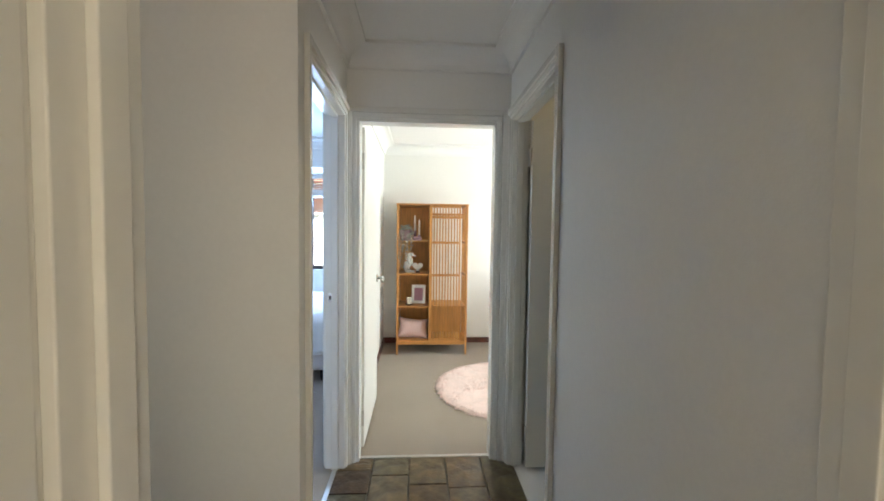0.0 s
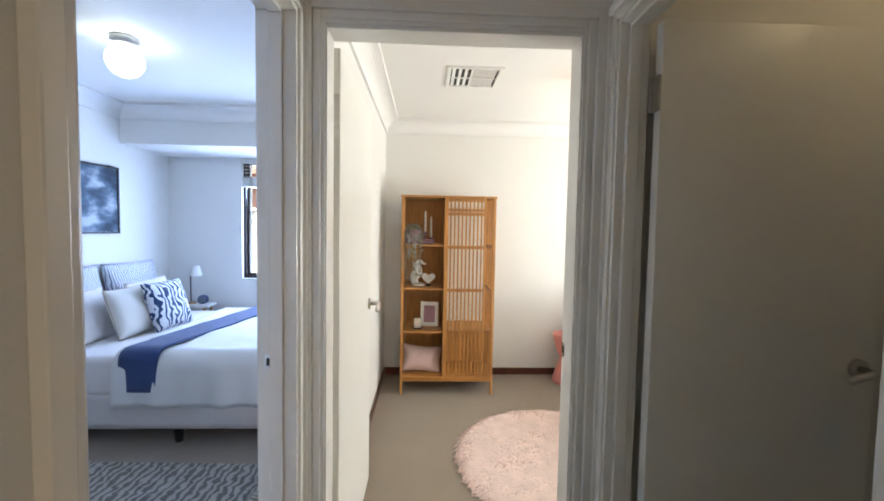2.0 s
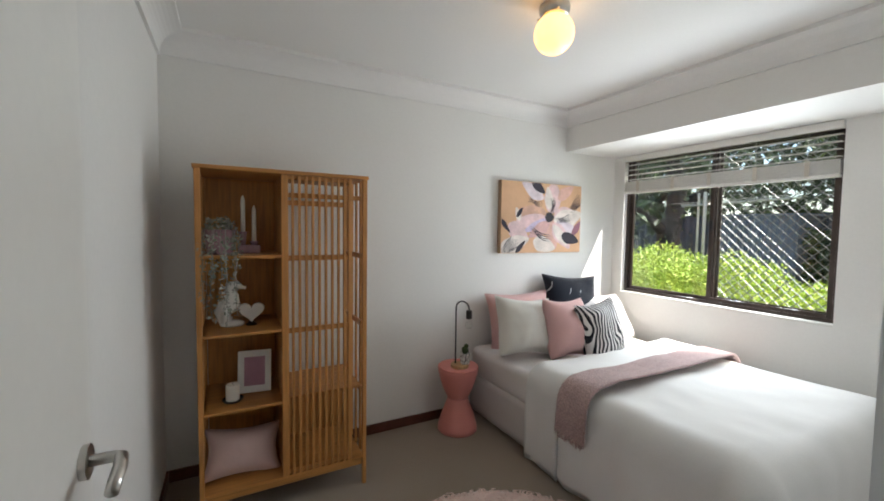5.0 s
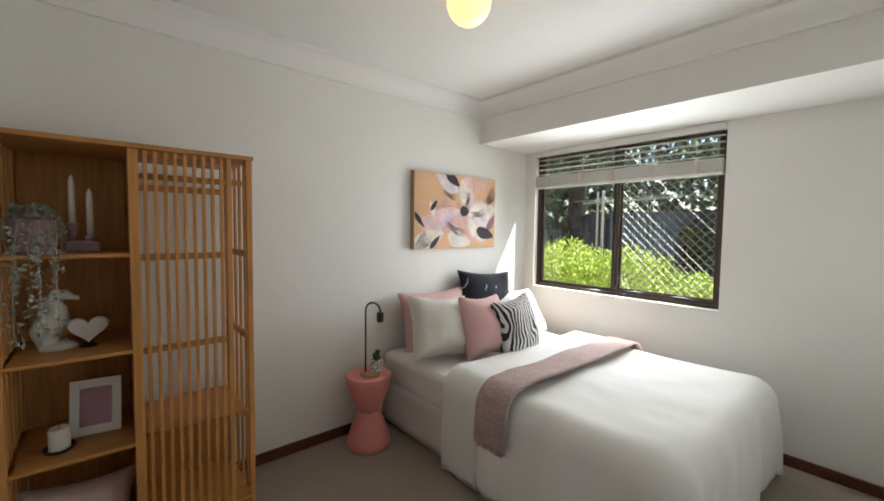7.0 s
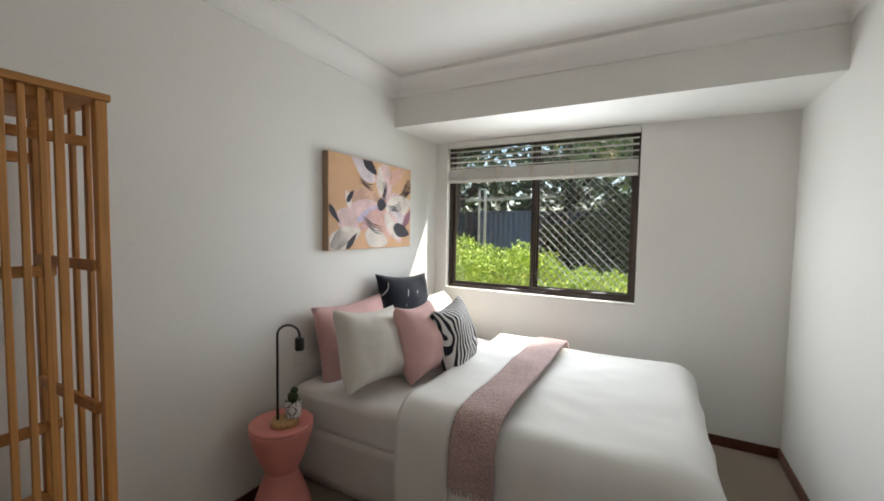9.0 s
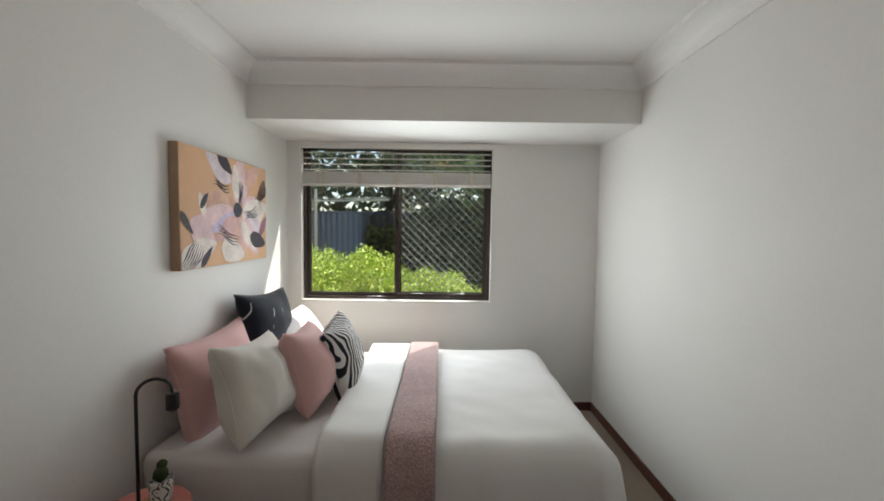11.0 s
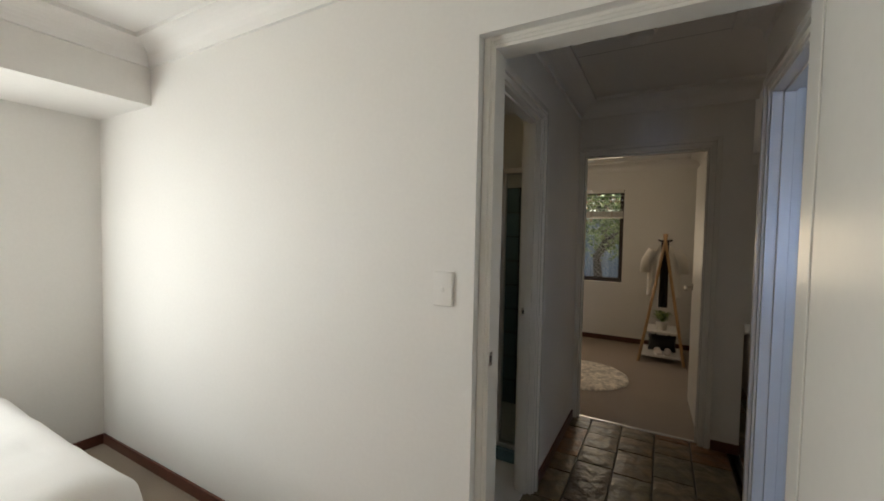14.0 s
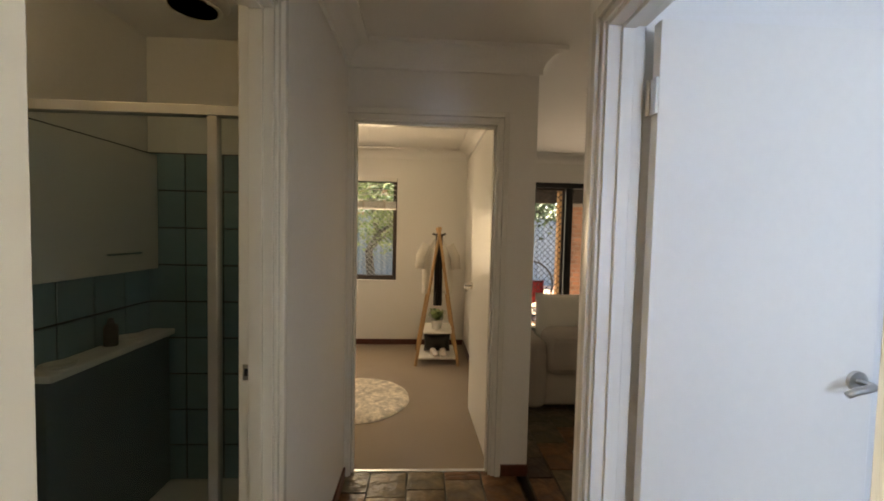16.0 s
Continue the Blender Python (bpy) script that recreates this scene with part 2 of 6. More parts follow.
M_BRICK = shader("orange_brick", (0.48, 0.24, 0.15), 0.85, grain=0.15, grain_size=40, stain=0.15, stain_size=6, vary=0.2, bump=0.3, bump_size=60)
M_MORTAR = shader("pale_mortar", (0.42, 0.37, 0.31), 0.9, grain=0.1, grain_size=60)
M_GLOBE = glowing("lit_opal_glass", (1.0, 0.52, 0.12), 1.15)
M_GLOBE_BATH = glowing("lit_opal_glass_bathroom", (1.0, 0.78, 0.48), 0.9)
M_GLOBE_COOL = glowing("lit_opal_glass_cool", (0.84, 0.97, 1.0), 1.25)
M_CANVAS = shader("peach_canvas", (0.66, 0.40, 0.235), 0.8, grain=0.05, grain_size=300, stain=0.10, stain_size=5, bump=0.2, bump_size=400)
M_KRAFT = shader("raw_canvas_edge", (0.42, 0.29, 0.19), 0.85, grain=0.06, grain_size=200)
M_DARKCLOTH = shader("near_black_wool", (0.022, 0.018, 0.018), 0.95, grain=0.2, grain_size=200, bump=0.4, bump_size=200)
M_TAPE = shader("beige_blind_tape", (0.56, 0.51, 0.44), 0.9, grain=0.06, grain_size=200)
M_NAVY = shader("navy_wool", (0.02, 0.05, 0.16), 0.9, grain=0.15, grain_size=250, stain=0.08, stain_size=8, bump=0.5, bump_size=250, sheen=0.3)
M_GREYRUG = striped("grey_striped_wool", (0.15, 0.135, 0.12), (0.42, 0.385, 0.345), 7.0, 5.0, 0.25, 0.75, rough=0.95, detail_scale=3.0)
M_SOFA = shader("beige_sofa_cloth", (0.46, 0.40, 0.34), 0.9, grain=0.08, grain_size=200, stain=0.06, stain_size=5, bump=0.25, bump_size=200)
M_TILE = shader("teal_glazed_tile", (0.15, 0.27, 0.31), 0.22, stain=0.12, stain_size=6, vary=0.10)
M_GROUT = shader("dark_grout", (0.02, 0.024, 0.028), 0.9)
M_ALU = shader("satin_aluminium", (0.60, 0.59, 0.57), 0.35, metal=0.9, stain=0.06, stain_size=10)
M_LAMINATE = shader("white_laminate", (0.74, 0.73, 0.70), 0.3, stain=0.03, stain_size=3)
M_POT = striped("white_pot_with_black_marks", (0.78, 0.77, 0.74), (0.03, 0.03, 0.03), 30.0, 14.0, 0.75, 0.85, rough=0.4)
M_CACTUS = shader("dark_green_cactus", (0.045, 0.07, 0.025), 0.8, grain=0.3, grain_size=120, bump=0.6, bump_size=160)
M_SILVERLEAF = leafy("silvery_leaves", (0.20, 0.24, 0.17), (0.42, 0.40, 0.36))
M_RED = shader("red_outdoor_cloth", (0.24, 0.02, 0.02), 0.9, stain=0.1, stain_size=6)
M_PAVER = shader("sunlit_pavers", (0.46, 0.34, 0.27), 0.85, grain=0.15, grain_size=30, stain=0.15, stain_size=3)
M_ROOFTILE = shader("terracotta_roof_tiles", (0.40, 0.17, 0.11), 0.8, grain=0.15, grain_size=20, stain=0.2, stain_size=4)
M_STRIPECLOTH = striped("blue_grey_striped_linen", (0.74, 0.75, 0.77), (0.16, 0.20, 0.30), 16.0, 3.0, 0.70, 0.82)
M_NAVYPRINT = striped("navy_block_print", (0.72, 0.73, 0.76), (0.02, 0.05, 0.13), 7.0, 10.0, 0.5, 0.56, detail_scale=1.6)


def slate():
    m = shader("multicolour_slate", (0.125, 0.092, 0.060), 0.30, grain=0.25, grain_size=14, stain=0.4, stain_size=7, bump=0.9, bump_size=16)
    nt = m.node_tree
    b = nt.nodes["Principled BSDF"]
    oi = nt.nodes.new("ShaderNodeObjectInfo")
    rp = nt.nodes.new("ShaderNodeValToRGB")
    rp.color_ramp.interpolation = "CONSTANT"
    tones = [(0.0, (0.85, 0.92, 0.78)), (0.26, (1.35, 0.85, 0.50)), (0.34, (1.15, 1.15, 0.95)), (0.55, (0.55, 0.44, 0.40)), (0.72, (1.1, 0.97, 0.72)), (0.93, (1.2, 0.85, 0.55))]
    els = rp.color_ramp.elements
    while len(els) < len(tones):
        els.new(0.5)
    for e, (p, c) in zip(els, tones):
        e.position, e.color = p, (*c, 1)
    mix = nt.nodes.new("ShaderNodeMix")
    mix.data_type, mix.blend_type = "RGBA", "MULTIPLY"
    mix.inputs["Factor"].default_value = 1
    nt.links.new(oi.outputs["Random"], rp.inputs["Fac"])
    nt.links.new(b.inputs["Base Color"].links[0].from_socket, mix.inputs["A"])
    nt.links.new(rp.outputs["Color"], mix.inputs["B"])
    nt.links.new(mix.outputs["Result"], b.inputs["Base Color"])
    return m


M_SLATE = slate()

# ---- helpers for geometry ----
def add_box(bm, x0, x1, y0, y1, z0, z1, bevel=0.0):
    r = bmesh.ops.create_cube(bm, size=1.0)
    vs = r["verts"]
    for v in vs:
        v.co = Vector(((x0 + x1) / 2 + v.co.x * (x1 - x0), (y0 + y1) / 2 + v.co.y * (y1 - y0), (z0 + z1) / 2 + v.co.z * (z1 - z0)))
    if bevel:
        es = {e for v in vs for e in v.link_edges}
        bmesh.ops.bevel(bm, geom=list(es), offset=bevel, segments=2, affect="EDGES", profile=0.5)
    return vs


def box_mesh(*boxes, bevel=0.0):
    bm = bmesh.new()
    for b in boxes:
        add_box(bm, *b, bevel=bevel)
    return bm


def rounded_box(bm, x0, x1, y0, y1, z0, z1, r, seg=4):
    vs = add_box(bm, x0, x1, y0, y1, z0, z1)
    es = list({e for v in vs for e in v.link_edges})
    bmesh.ops.bevel(bm, geom=es, offset=r, segments=seg, affect="EDGES", profile=0.5)
    return bm


def mesh_object(name, bm, material, smooth=False):
    bmesh.ops.recalc_face_normals(bm, faces=bm.faces)
    me = bpy.data.meshes.new(name)
    bm.to_mesh(me)
    bm.free()
    for mt in (material if isinstance(material, (list, tuple)) else [material]):
        me.materials.append(mt)
    if smooth:
        for p in me.polygons:
            p.use_smooth = True
    return new(name, me)


def part(name, bm, material, parent, label="", smooth=False):
    ob = mesh_object(name, bm, material, smooth)
    ob.parent = parent
    if label:
        tagged(ob, label)
    return ob


def thing(name, at, label, category, group="", rz=0.0):
    ob = new(name)
    ob.empty_display_size = 0.1
    ob.matrix_world = pose(*at, 0, 0, rz)
    return tagged(ob, label, category, group)


def setting(name, bm, material, label, category):
    return tagged(mesh_object(name, bm, material), label, category, kind="structure")


def wall_x(x0, x1, y0, y1, holes=(), top=2.41):
    """Boxes of a wall that runs along y, with holes (y0, y1, z0, z1)."""
    out, at = [], y0
    for a, b, z0, z1 in sorted(holes):
        out.append((x0, x1, at, a, 0, top))
        if z0 > 0:
            out.append((x0, x1, a, b, 0, z0))
        if z1 < top:
            out.append((x0, x1, a, b, z1, top))
        at = b
    out.append((x0, x1, at, y1, 0, top))
    return out


def wall_y(y0, y1, x0, x1, holes=(), top=2.41):
    return [(c, d, a, b, e, f) for a, b, c, d, e, f in wall_x(y0, y1, x0, x1, holes, top)]


# ---- the house's shell ----
CEIL = 2.41
HEAD = 2.035
DA = (-0.255, 0.582)          # door to the pink bedroom, along x
DF = (-0.205, 0.632)          # door to the study, along x
DL = (1.755, 2.525)           # door to the blue bedroom, along y
DR = (1.760, 2.525)           # door to the bathroom, along y
WIN_A = (3.53, 5.01, 0.862, 2.088)
WIN_B = (-1.82, -0.75, 0.862, 2.088)
WIN_F = (0.545, 1.90, 0.80, 2.06)
SLIDE = (-3.05, -1.02, 0.0, 2.06)

setting("wall_hall_end", box_mesh(*wall_y(2.565, 2.70, -0.41, 3.22, [(DA[0], DA[1] + 0.013, 0, HEAD)])), M_WALL, "off-white painted wall with a doorway to the pink bedroom", "wall")
setting("wall_bedroom_party", box_mesh(*wall_x(-0.41, -0.31, 2.70, 5.50)), M_WALL, "off-white painted wall between the two bedrooms", "wall")
setting("wall_hall_west", box_mesh(*wall_x(-0.41, -0.30, 1.64, 2.565, [(*DL, 0, HEAD)])), M_WALL, "off-white painted hall wall with a doorway to the blue bedroom", "wall")
setting("wall_living_north", box_mesh((-6.0, -0.41, 1.64, 1.75, 0, CEIL)), M_WALL, "off-white painted wall with a framed picture", "wall")
setting("wall_hall_east", box_mesh(*wall_x(0.645, 0.735, 0.69, 2.565, [(*DR, 0, HEAD)])), M_WALL, "off-white painted hall wall with a doorway to the bathroom", "wall")
setting("wall_study_north", box_mesh(*wall_y(0.58, 0.69, -0.41, 3.22, [(*DF, 0, HEAD)])), M_WALL, "off-white painted wall with a doorway to the study", "wall")
setting("wall_study_west", box_mesh(*wall_x(-0.41, -0.31, -2.0, 0.58)), M_WALL, "off-white painted wall between study and living room", "wall")
setting("wall_south", box_mesh(*wall_y(-2.25, -2.0, -6.0, 3.35, [WIN_F, SLIDE])), M_WALL, "off-white painted outer wall with window and sliding door", "wall")
setting("wall_bedroom_north", box_mesh((-0.31, 3.35, 5.12, 5.50, 0, CEIL)), M_WALL, "off-white painted bedroom wall behind bed and shelf", "wall")
setting("wall_blue_north", box_mesh(*wall_y(5.50, 5.75, -2.55, 3.35, [WIN_B])), M_WALL, "off-white painted bedroom wall with a window", "wall")
setting("wall_blue_west", box_mesh((-2.65, -2.55, 1.75, 5.75, 0, CEIL)), M_WALL, "off-white painted wall behind the blue bed", "wall")
setting("wall_living_west", box_mesh(*wall_x(-6.1, -6.0, -2.25, 1.75)), M_WALL, "off-white painted living room wall", "wall")
setting("wall_east", box_mesh(*wall_x(3.22, 3.35, -2.0, 5.12, [WIN_A])), M_WALL, "off-white painted outer wall with a wide window", "wall")
setting("bulkhead", box_mesh((2.59, 3.22, 2.70, 5.12, 2.09, CEIL)), M_WALL, "white plastered bulkhead above the window", "bulkhead")
setting("bulkhead_blue", box_mesh((-2.55, -0.41, 4.87, 5.50, 2.09, CEIL)), M_WALL, "white plastered bulkhead above the blue bedroom's window", "bulkhead")
setting("ceiling", box_mesh((-6.1, 3.35, -2.25, 5.75, CEIL, CEIL + 0.12)), M_CEIL, "flat white painted plaster ceiling", "ceiling")

# floors
setting("floor_bedroom", box_mesh((-0.31, 3.22, 2.61, 5.12, -0.1, 0.0)), M_CARPET, "beige textured loop carpet", "floor")
setting("floor_blue_bedroom", box_mesh((-2.55, -0.355, 1.75, 5.50, -0.1, 0.0)), M_CARPET, "beige textured loop carpet", "floor")
setting("floor_study", box_mesh((-0.31, 3.22, -2.0, 0.64, -0.1, 0.0)), M_CARPET, "beige textured loop carpet", "floor")
setting("floor_hall_bed", box_mesh((-6.0, -0.41, -2.0, 1.64, -0.1, -0.012), (-0.355, 0.69, 0.64, 2.61, -0.1, -0.012)), shader("worn_grey_mortar", (0.15, 0.135, 0.115), 0.9, stain=0.2, stain_size=5), "worn grey mortar bed under slate tiles", "floor")
setting("floor_bathroom", box_mesh((0.69, 3.22, 0.64, 2.565, -0.1, -0.005)), M_CEIL, "pale bathroom floor", "floor")
setting("ground", box_mesh((-60, 60, -60, 60, -0.5, -0.15)), M_GRASS, "garden soil and leaf litter", "ground")
# added out of view, to block the sun from the study window
setting("eave", box_mesh((-0.15, 3.35, -3.05, -2.25, 2.45, 2.53)), M_CEIL, "unseen white eave added to keep sun off the study floor", "eave")


# ---- cornices, skirtings, door frames and doors ----
def sweep_room(corners, profile, top=CEIL):
    """A moulding round a closed, axis-aligned room, its corners counter-clockwise; profile: (out from the wall, down from the top)."""
    bm = bmesh.new()
    n = len(corners)
    rings = []
    for i, (x, y) in enumerate(corners):
        px, py = corners[i - 1]
        nx, ny = corners[(i + 1) % n]
        d1 = Vector((x - px, y - py)).normalized()
        d2 = Vector((nx - x, ny - y)).normalized()
        off = Vector((-d1.y, d1.x)) + Vector((-d2.y, d2.x))
        rings.append([bm.verts.new((x + off.x * d, y + off.y * d, top - h)) for d, h in profile])
    for i in range(n):
        a, b = rings[i], rings[(i + 1) % n]
        for k in range(len(profile) - 1):
            bm.faces.new((a[k], b[k], b[k + 1], a[k + 1]))
    return bm


COVE = [(0.0, 0.118), (0.016, 0.118), (0.016, 0.102)] + [(0.104 - 0.088 * math.cos(a), 0.104 - 0.082 * math.sin(a)) for a in [math.pi / 2 * k / 7 for k in range(8)]] + [(0.104, 0.022), (0.120, 0.022), (0.120, 0.0)]
ROOMS = {
    "cornice_bedroom": [(-0.31, 2.70), (2.59, 2.70), (2.59, 5.12), (-0.31, 5.12)],
    "cornice_hall": [(-6.0, -2.0), (-0.41, -2.0), (-0.41, 0.69), (0.645, 0.69), (0.645, 2.565), (-0.30, 2.565), (-0.30, 1.64), (-6.0, 1.64)],
    "cornice_study": [(-0.31, -2.0), (3.22, -2.0), (3.22, 0.58), (-0.31, 0.58)],
    "cornice_blue_bedroom": [(-2.55, 1.75), (-0.41, 1.75), (-0.41, 4.87), (-2.55, 4.87)],
}
for nm, cs in ROOMS.items():
    setting(nm, sweep_room(cs, COVE), M_CEIL, "white coved plaster cornice under the ceiling", "cornice")


def skirting(name, runs):
    """runs: (x0, y0, x1, y1, nx, ny): a wall's foot and the way out of it."""
    bm = bmesh.new()
    for x0, y0, x1, y1, nx, ny in runs:
        t = 0.013
        add_box(bm, min(x0, x1) + min(0, nx * t), max(x0, x1) + max(0, nx * t), min(y0, y1) + min(0, ny * t), max(y0, y1) + max(0, ny * t), 0.0, 0.066, bevel=0.003)
    return setting(name, bm, M_SKIRT, "narrow dark red jarrah skirting board", "skirting")


skirting("baseboard_bedroom", [(-0.31, 2.78, -0.31, 5.12, 1, 0), (-0.297, 5.12, 3.207, 5.12, 0, -1), (3.22, 2.70, 3.22, 5.12, -1, 0), (0.645, 2.70, 3.207, 2.70, 0, 1)])
skirting("baseboard_hall", [(0.645, 0.71, 0.645, 1.70, -1, 0), (-0.41, 0.69, -0.255, 0.69, 0, 1), (-6.0, 1.64, -0.41, 1.64, 0, -1), (-0.41, -2.0, -0.41, 0.68, -1, 0)])
skirting("baseboard_study", [(-0.31, -2.0, -0.31, 0.5, 1, 0), (-0.297, -2.0, 3.2, -2.0, 0, 1), (3.22, -2.0, 3.22, 0.53, -1, 0)])
skirting("baseboard_blue", [(-2.55, 1.76, -2.55, 5.5, 1, 0), (-2.537, 5.5, -0.423, 5.5, 0, -1), (-0.41, 2.6, -0.41, 5.5, -1, 0)])


def door_frame(name, at, rz, width, depth, label, strike=None, sides=(0, 1), rebate=None, lip=False, thick=0.0):
    """A lined doorway. Local: the opening runs along x from 0 to width, the wall along y from 0 (front) to -depth."""
    th = thing(name, at, label, "door frame", rz=rz)
    th["kind"] = "structure"
    j = 0.022
    part("jamb", box_mesh((-thick, j, -depth - 0.001, 0.001, 0, HEAD), bevel=0.002), M_TRIM, th)
    part("jamb", box_mesh((width - j, width, -depth - 0.001, 0.001, 0, HEAD), bevel=0.002), M_TRIM, th)
    part("head", box_mesh((j, width - j, -depth - 0.001, 0.001, HEAD - j, HEAD), bevel=0.002), M_TRIM, th)
    s0, s1, d_ = rebate or (-depth * 0.5 - 0.02, -depth * 0.5 + 0.018, 0.012)
    part("door_stop", box_mesh((j, j + d_, s0, s1, 0, HEAD - j), (width - j - d_, width - j, s0, s1, 0, HEAD - j), (j + d_, width - j - d_, s0, s1, HEAD - j - 0.012, HEAD - j), bevel=0.002), M_TRIM, th)
    for side in sides:
        steps = [(0.0, 0.024, 0.005)] if lip and side == 1 else [(0.002, 0.026, 0.010), (0.026, 0.056, 0.021)]
        for where in ("left", "right", "head"):
            bm = bmesh.new()
            for a, b, d in steps:
                y0, y1 = (0.0, d) if side == 0 else (-depth - d, -depth)
                o = 0.012
                if where == "left":
                    add_box(bm, o - b, o - a, y0, y1, 0, HEAD - o + b, bevel=0.003)
                elif where == "right":
                    add_box(bm, width - o + a, width - o + b, y0, y1, 0, HEAD - o + b, bevel=0.003)
                else:
                    add_box(bm, o - a, width - o + a, y0, y1, HEAD - o + a, HEAD - o + b, bevel=0.003)
            part("architrave", bm, M_TRIM, th)
    if strike:
        sx, sy = strike
        s = 1 if sx < width / 2 else -1
        bm = box_mesh((min(sx, sx + s * 0.002), max(sx, sx + s * 0.002), sy - 0.012, sy + 0.012, 0.972, 1.018), bevel=0.0006)
        pl = part("strike_plate", bm, M_CHROME, th, "small chrome strike plate")
        # black block on the plate, coloured as the shade in a latch hole
        part("latch_hole", box_mesh((min(sx, sx + s * 0.0028), max(sx, sx + s * 0.0028), sy - 0.007, sy + 0.007, 0.984, 1.006)), M_BLACK, pl)
    return th


door_frame("door_frame", (DA[1], 2.565, 0), 180, DA[1] - DA[0], 0.095, "white gloss painted door frame with stepped architraves", strike=(0.027, -0.078), rebate=(-0.094, -0.003, 0.005), lip=True, thick=0.012)
door_frame("door_frame", (DF[1], 0.58, 0), 180, DF[1] - DF[0], 0.11, "white gloss painted door frame of the study", strike=(0.022, -0.03))
door_frame("door_frame", (-0.30, DL[1], 0), -90, DL[1] - DL[0], 0.11, "white gloss painted door frame of the blue bedroom", strike=(0.022, -0.08))
door_frame("door_frame", (0.735, DR[1], 0), -90, DR[1] - DR[0], 0.09, "white gloss painted door frame of the bathroom", strike=(DR[1] - DR[0] - 0.022, -0.02))


def tube(bm, pts, r, sides=10, cap=True):
    """A round bar along points."""
    rings = []
    for i, p in enumerate(pts):
        p = Vector(p)
        d = (Vector(pts[min(i + 1, len(pts) - 1)]) - Vector(pts[max(i - 1, 0)])).normalized()
        a = d.orthogonal().normalized() if i == 0 else (rings_a - d * rings_a.dot(d)).normalized()
        rings_a = a
        b = d.cross(a)
        rr = r[i] if isinstance(r, (list, tuple)) else r
        rings.append([bm.verts.new(p + (a * math.cos(t) + b * math.sin(t)) * rr) for t in [2 * math.pi * k / sides for k in range(sides)]])
    for u, v in zip(rings, rings[1:]):
        for k in range(sides):
            bm.faces.new((u[k], u[(k + 1) % sides], v[(k + 1) % sides], v[k]))
    if cap:
        bm.faces.new(rings[0][::-1])
        bm.faces.new(rings[-1])
    return bm


def lathe(bm, profile, sides=32, at=(0, 0, 0)):
    """A turned body from (radius, height) pairs."""
    rings = []
    for r, z in profile:
        rings.append([bm.verts.new((at[0] + r * math.cos(2 * math.pi * k / sides), at[1] + r * math.sin(2 * math.pi * k / sides), at[2] + z)) for k in range(sides)])
    for u, v in zip(rings, rings[1:]):
        for k in range(sides):
            bm.faces.new((u[k], u[(k + 1) % sides], v[(k + 1) % sides], v[k]))
    if profile[0][0] > 0:
        bm.faces.new(rings[0][::-1])
    if profile[-1][0] > 0:
        bm.faces.new(rings[-1])
    bmesh.ops.remove_doubles(bm, verts=bm.verts, dist=1e-5)
    return bm


def lever(parent, x, y, out, towards, z=1.0):
    """A lever handle on a round rose; out: +1 or -1 along y."""
    hd = part("handle", tube(bmesh.new(), [(x, y, z), (x, y + out * 0.010, z)], 0.029, 28), M_METAL, parent, "brushed nickel lever handle")
    pts = [(x, y + out * 0.008, z), (x, y + out * 0.045, z), (x + towards * 0.006, y + out * 0.054, z), (x + towards * 0.03, y + out * 0.057, z - 0.005), (x + towards * 0.060, y + out * 0.056, z - 0.012), (x + towards * 0.082, y + out * 0.055, z - 0.022)]
    part("lever", tube(bmesh.new(), pts, [0.010, 0.010, 0.011, 0.011, 0.011, 0.010], 12), M_METAL, hd, smooth=True)


def door_leaf(name, at, rz, width, label):
    """Local: hinged at the origin, the leaf along x, its thickness from y = -0.035 to 0."""
    th = thing(name, at, label, "door", rz=rz)
    part("panel", box_mesh((0.003, width, -0.035, 0.0, 0.012, HEAD - 0.03), bevel=0.0025), M_DOOR, th)
    lever(th, width - 0.055, 0.0, 1, -1)
    lever(th, width - 0.055, -0.035, -1, -1)
    for z in (0.20, 1.80):
        hg = part("hinge", box_mesh((-0.004, 0.0025, -0.034, -0.002, z - 0.05, z + 0.05)), M_METAL, th, "painted steel butt hinge")
        part("knuckle", tube(bmesh.new(), [(-0.006, 0.004, z - 0.05), (-0.006, 0.004, z + 0.05)], 0.006, 10), M_METAL, hg)
    return th


door_leaf("door", (-0.254, 2.708, 0), 90, 0.775, "white flush door standing open beside the tall shelf")
door_leaf("door", (-0.190, 0.572, 0), -88, 0.745, "white flush door standing open into the study")
door_leaf("door", (-0.418, 1.802, 0), 180, 0.690, "white flush door standing open into the blue bedroom")
door_leaf("door", (0.743, 2.488, 0), 0, 0.700, "white flush door standing open into the bathroom")

for x0, x1, y in ((DA[0] + 0.02, DA[1] - 0.02, 2.612), (DF[0] + 0.02, DF[1] - 0.02, 0.64)):
    setting("threshold_strip", box_mesh((x0, x1, y - 0.012, y + 0.012, -0.01, 0.005), bevel=0.002), M_ALU, "thin metal carpet strip across a doorway", "trim")
setting("threshold_strip", box_mesh((-0.367, -0.343, DL[0] + 0.02, DL[1] - 0.02, -0.01, 0.005), bevel=0.002), M_ALU, "thin metal carpet strip across a doorway", "trim")

# hatch in the hall's ceiling
hatch = thing("ceiling_hatch", (0.163, 1.985, CEIL), "white painted ceiling hatch with black strips for its shadow gap", "hatch")
part("panel", box_mesh((-0.382, 0.382, -0.45, 0.462, -0.006, -0.001), bevel=0.002), M_CEIL, hatch)
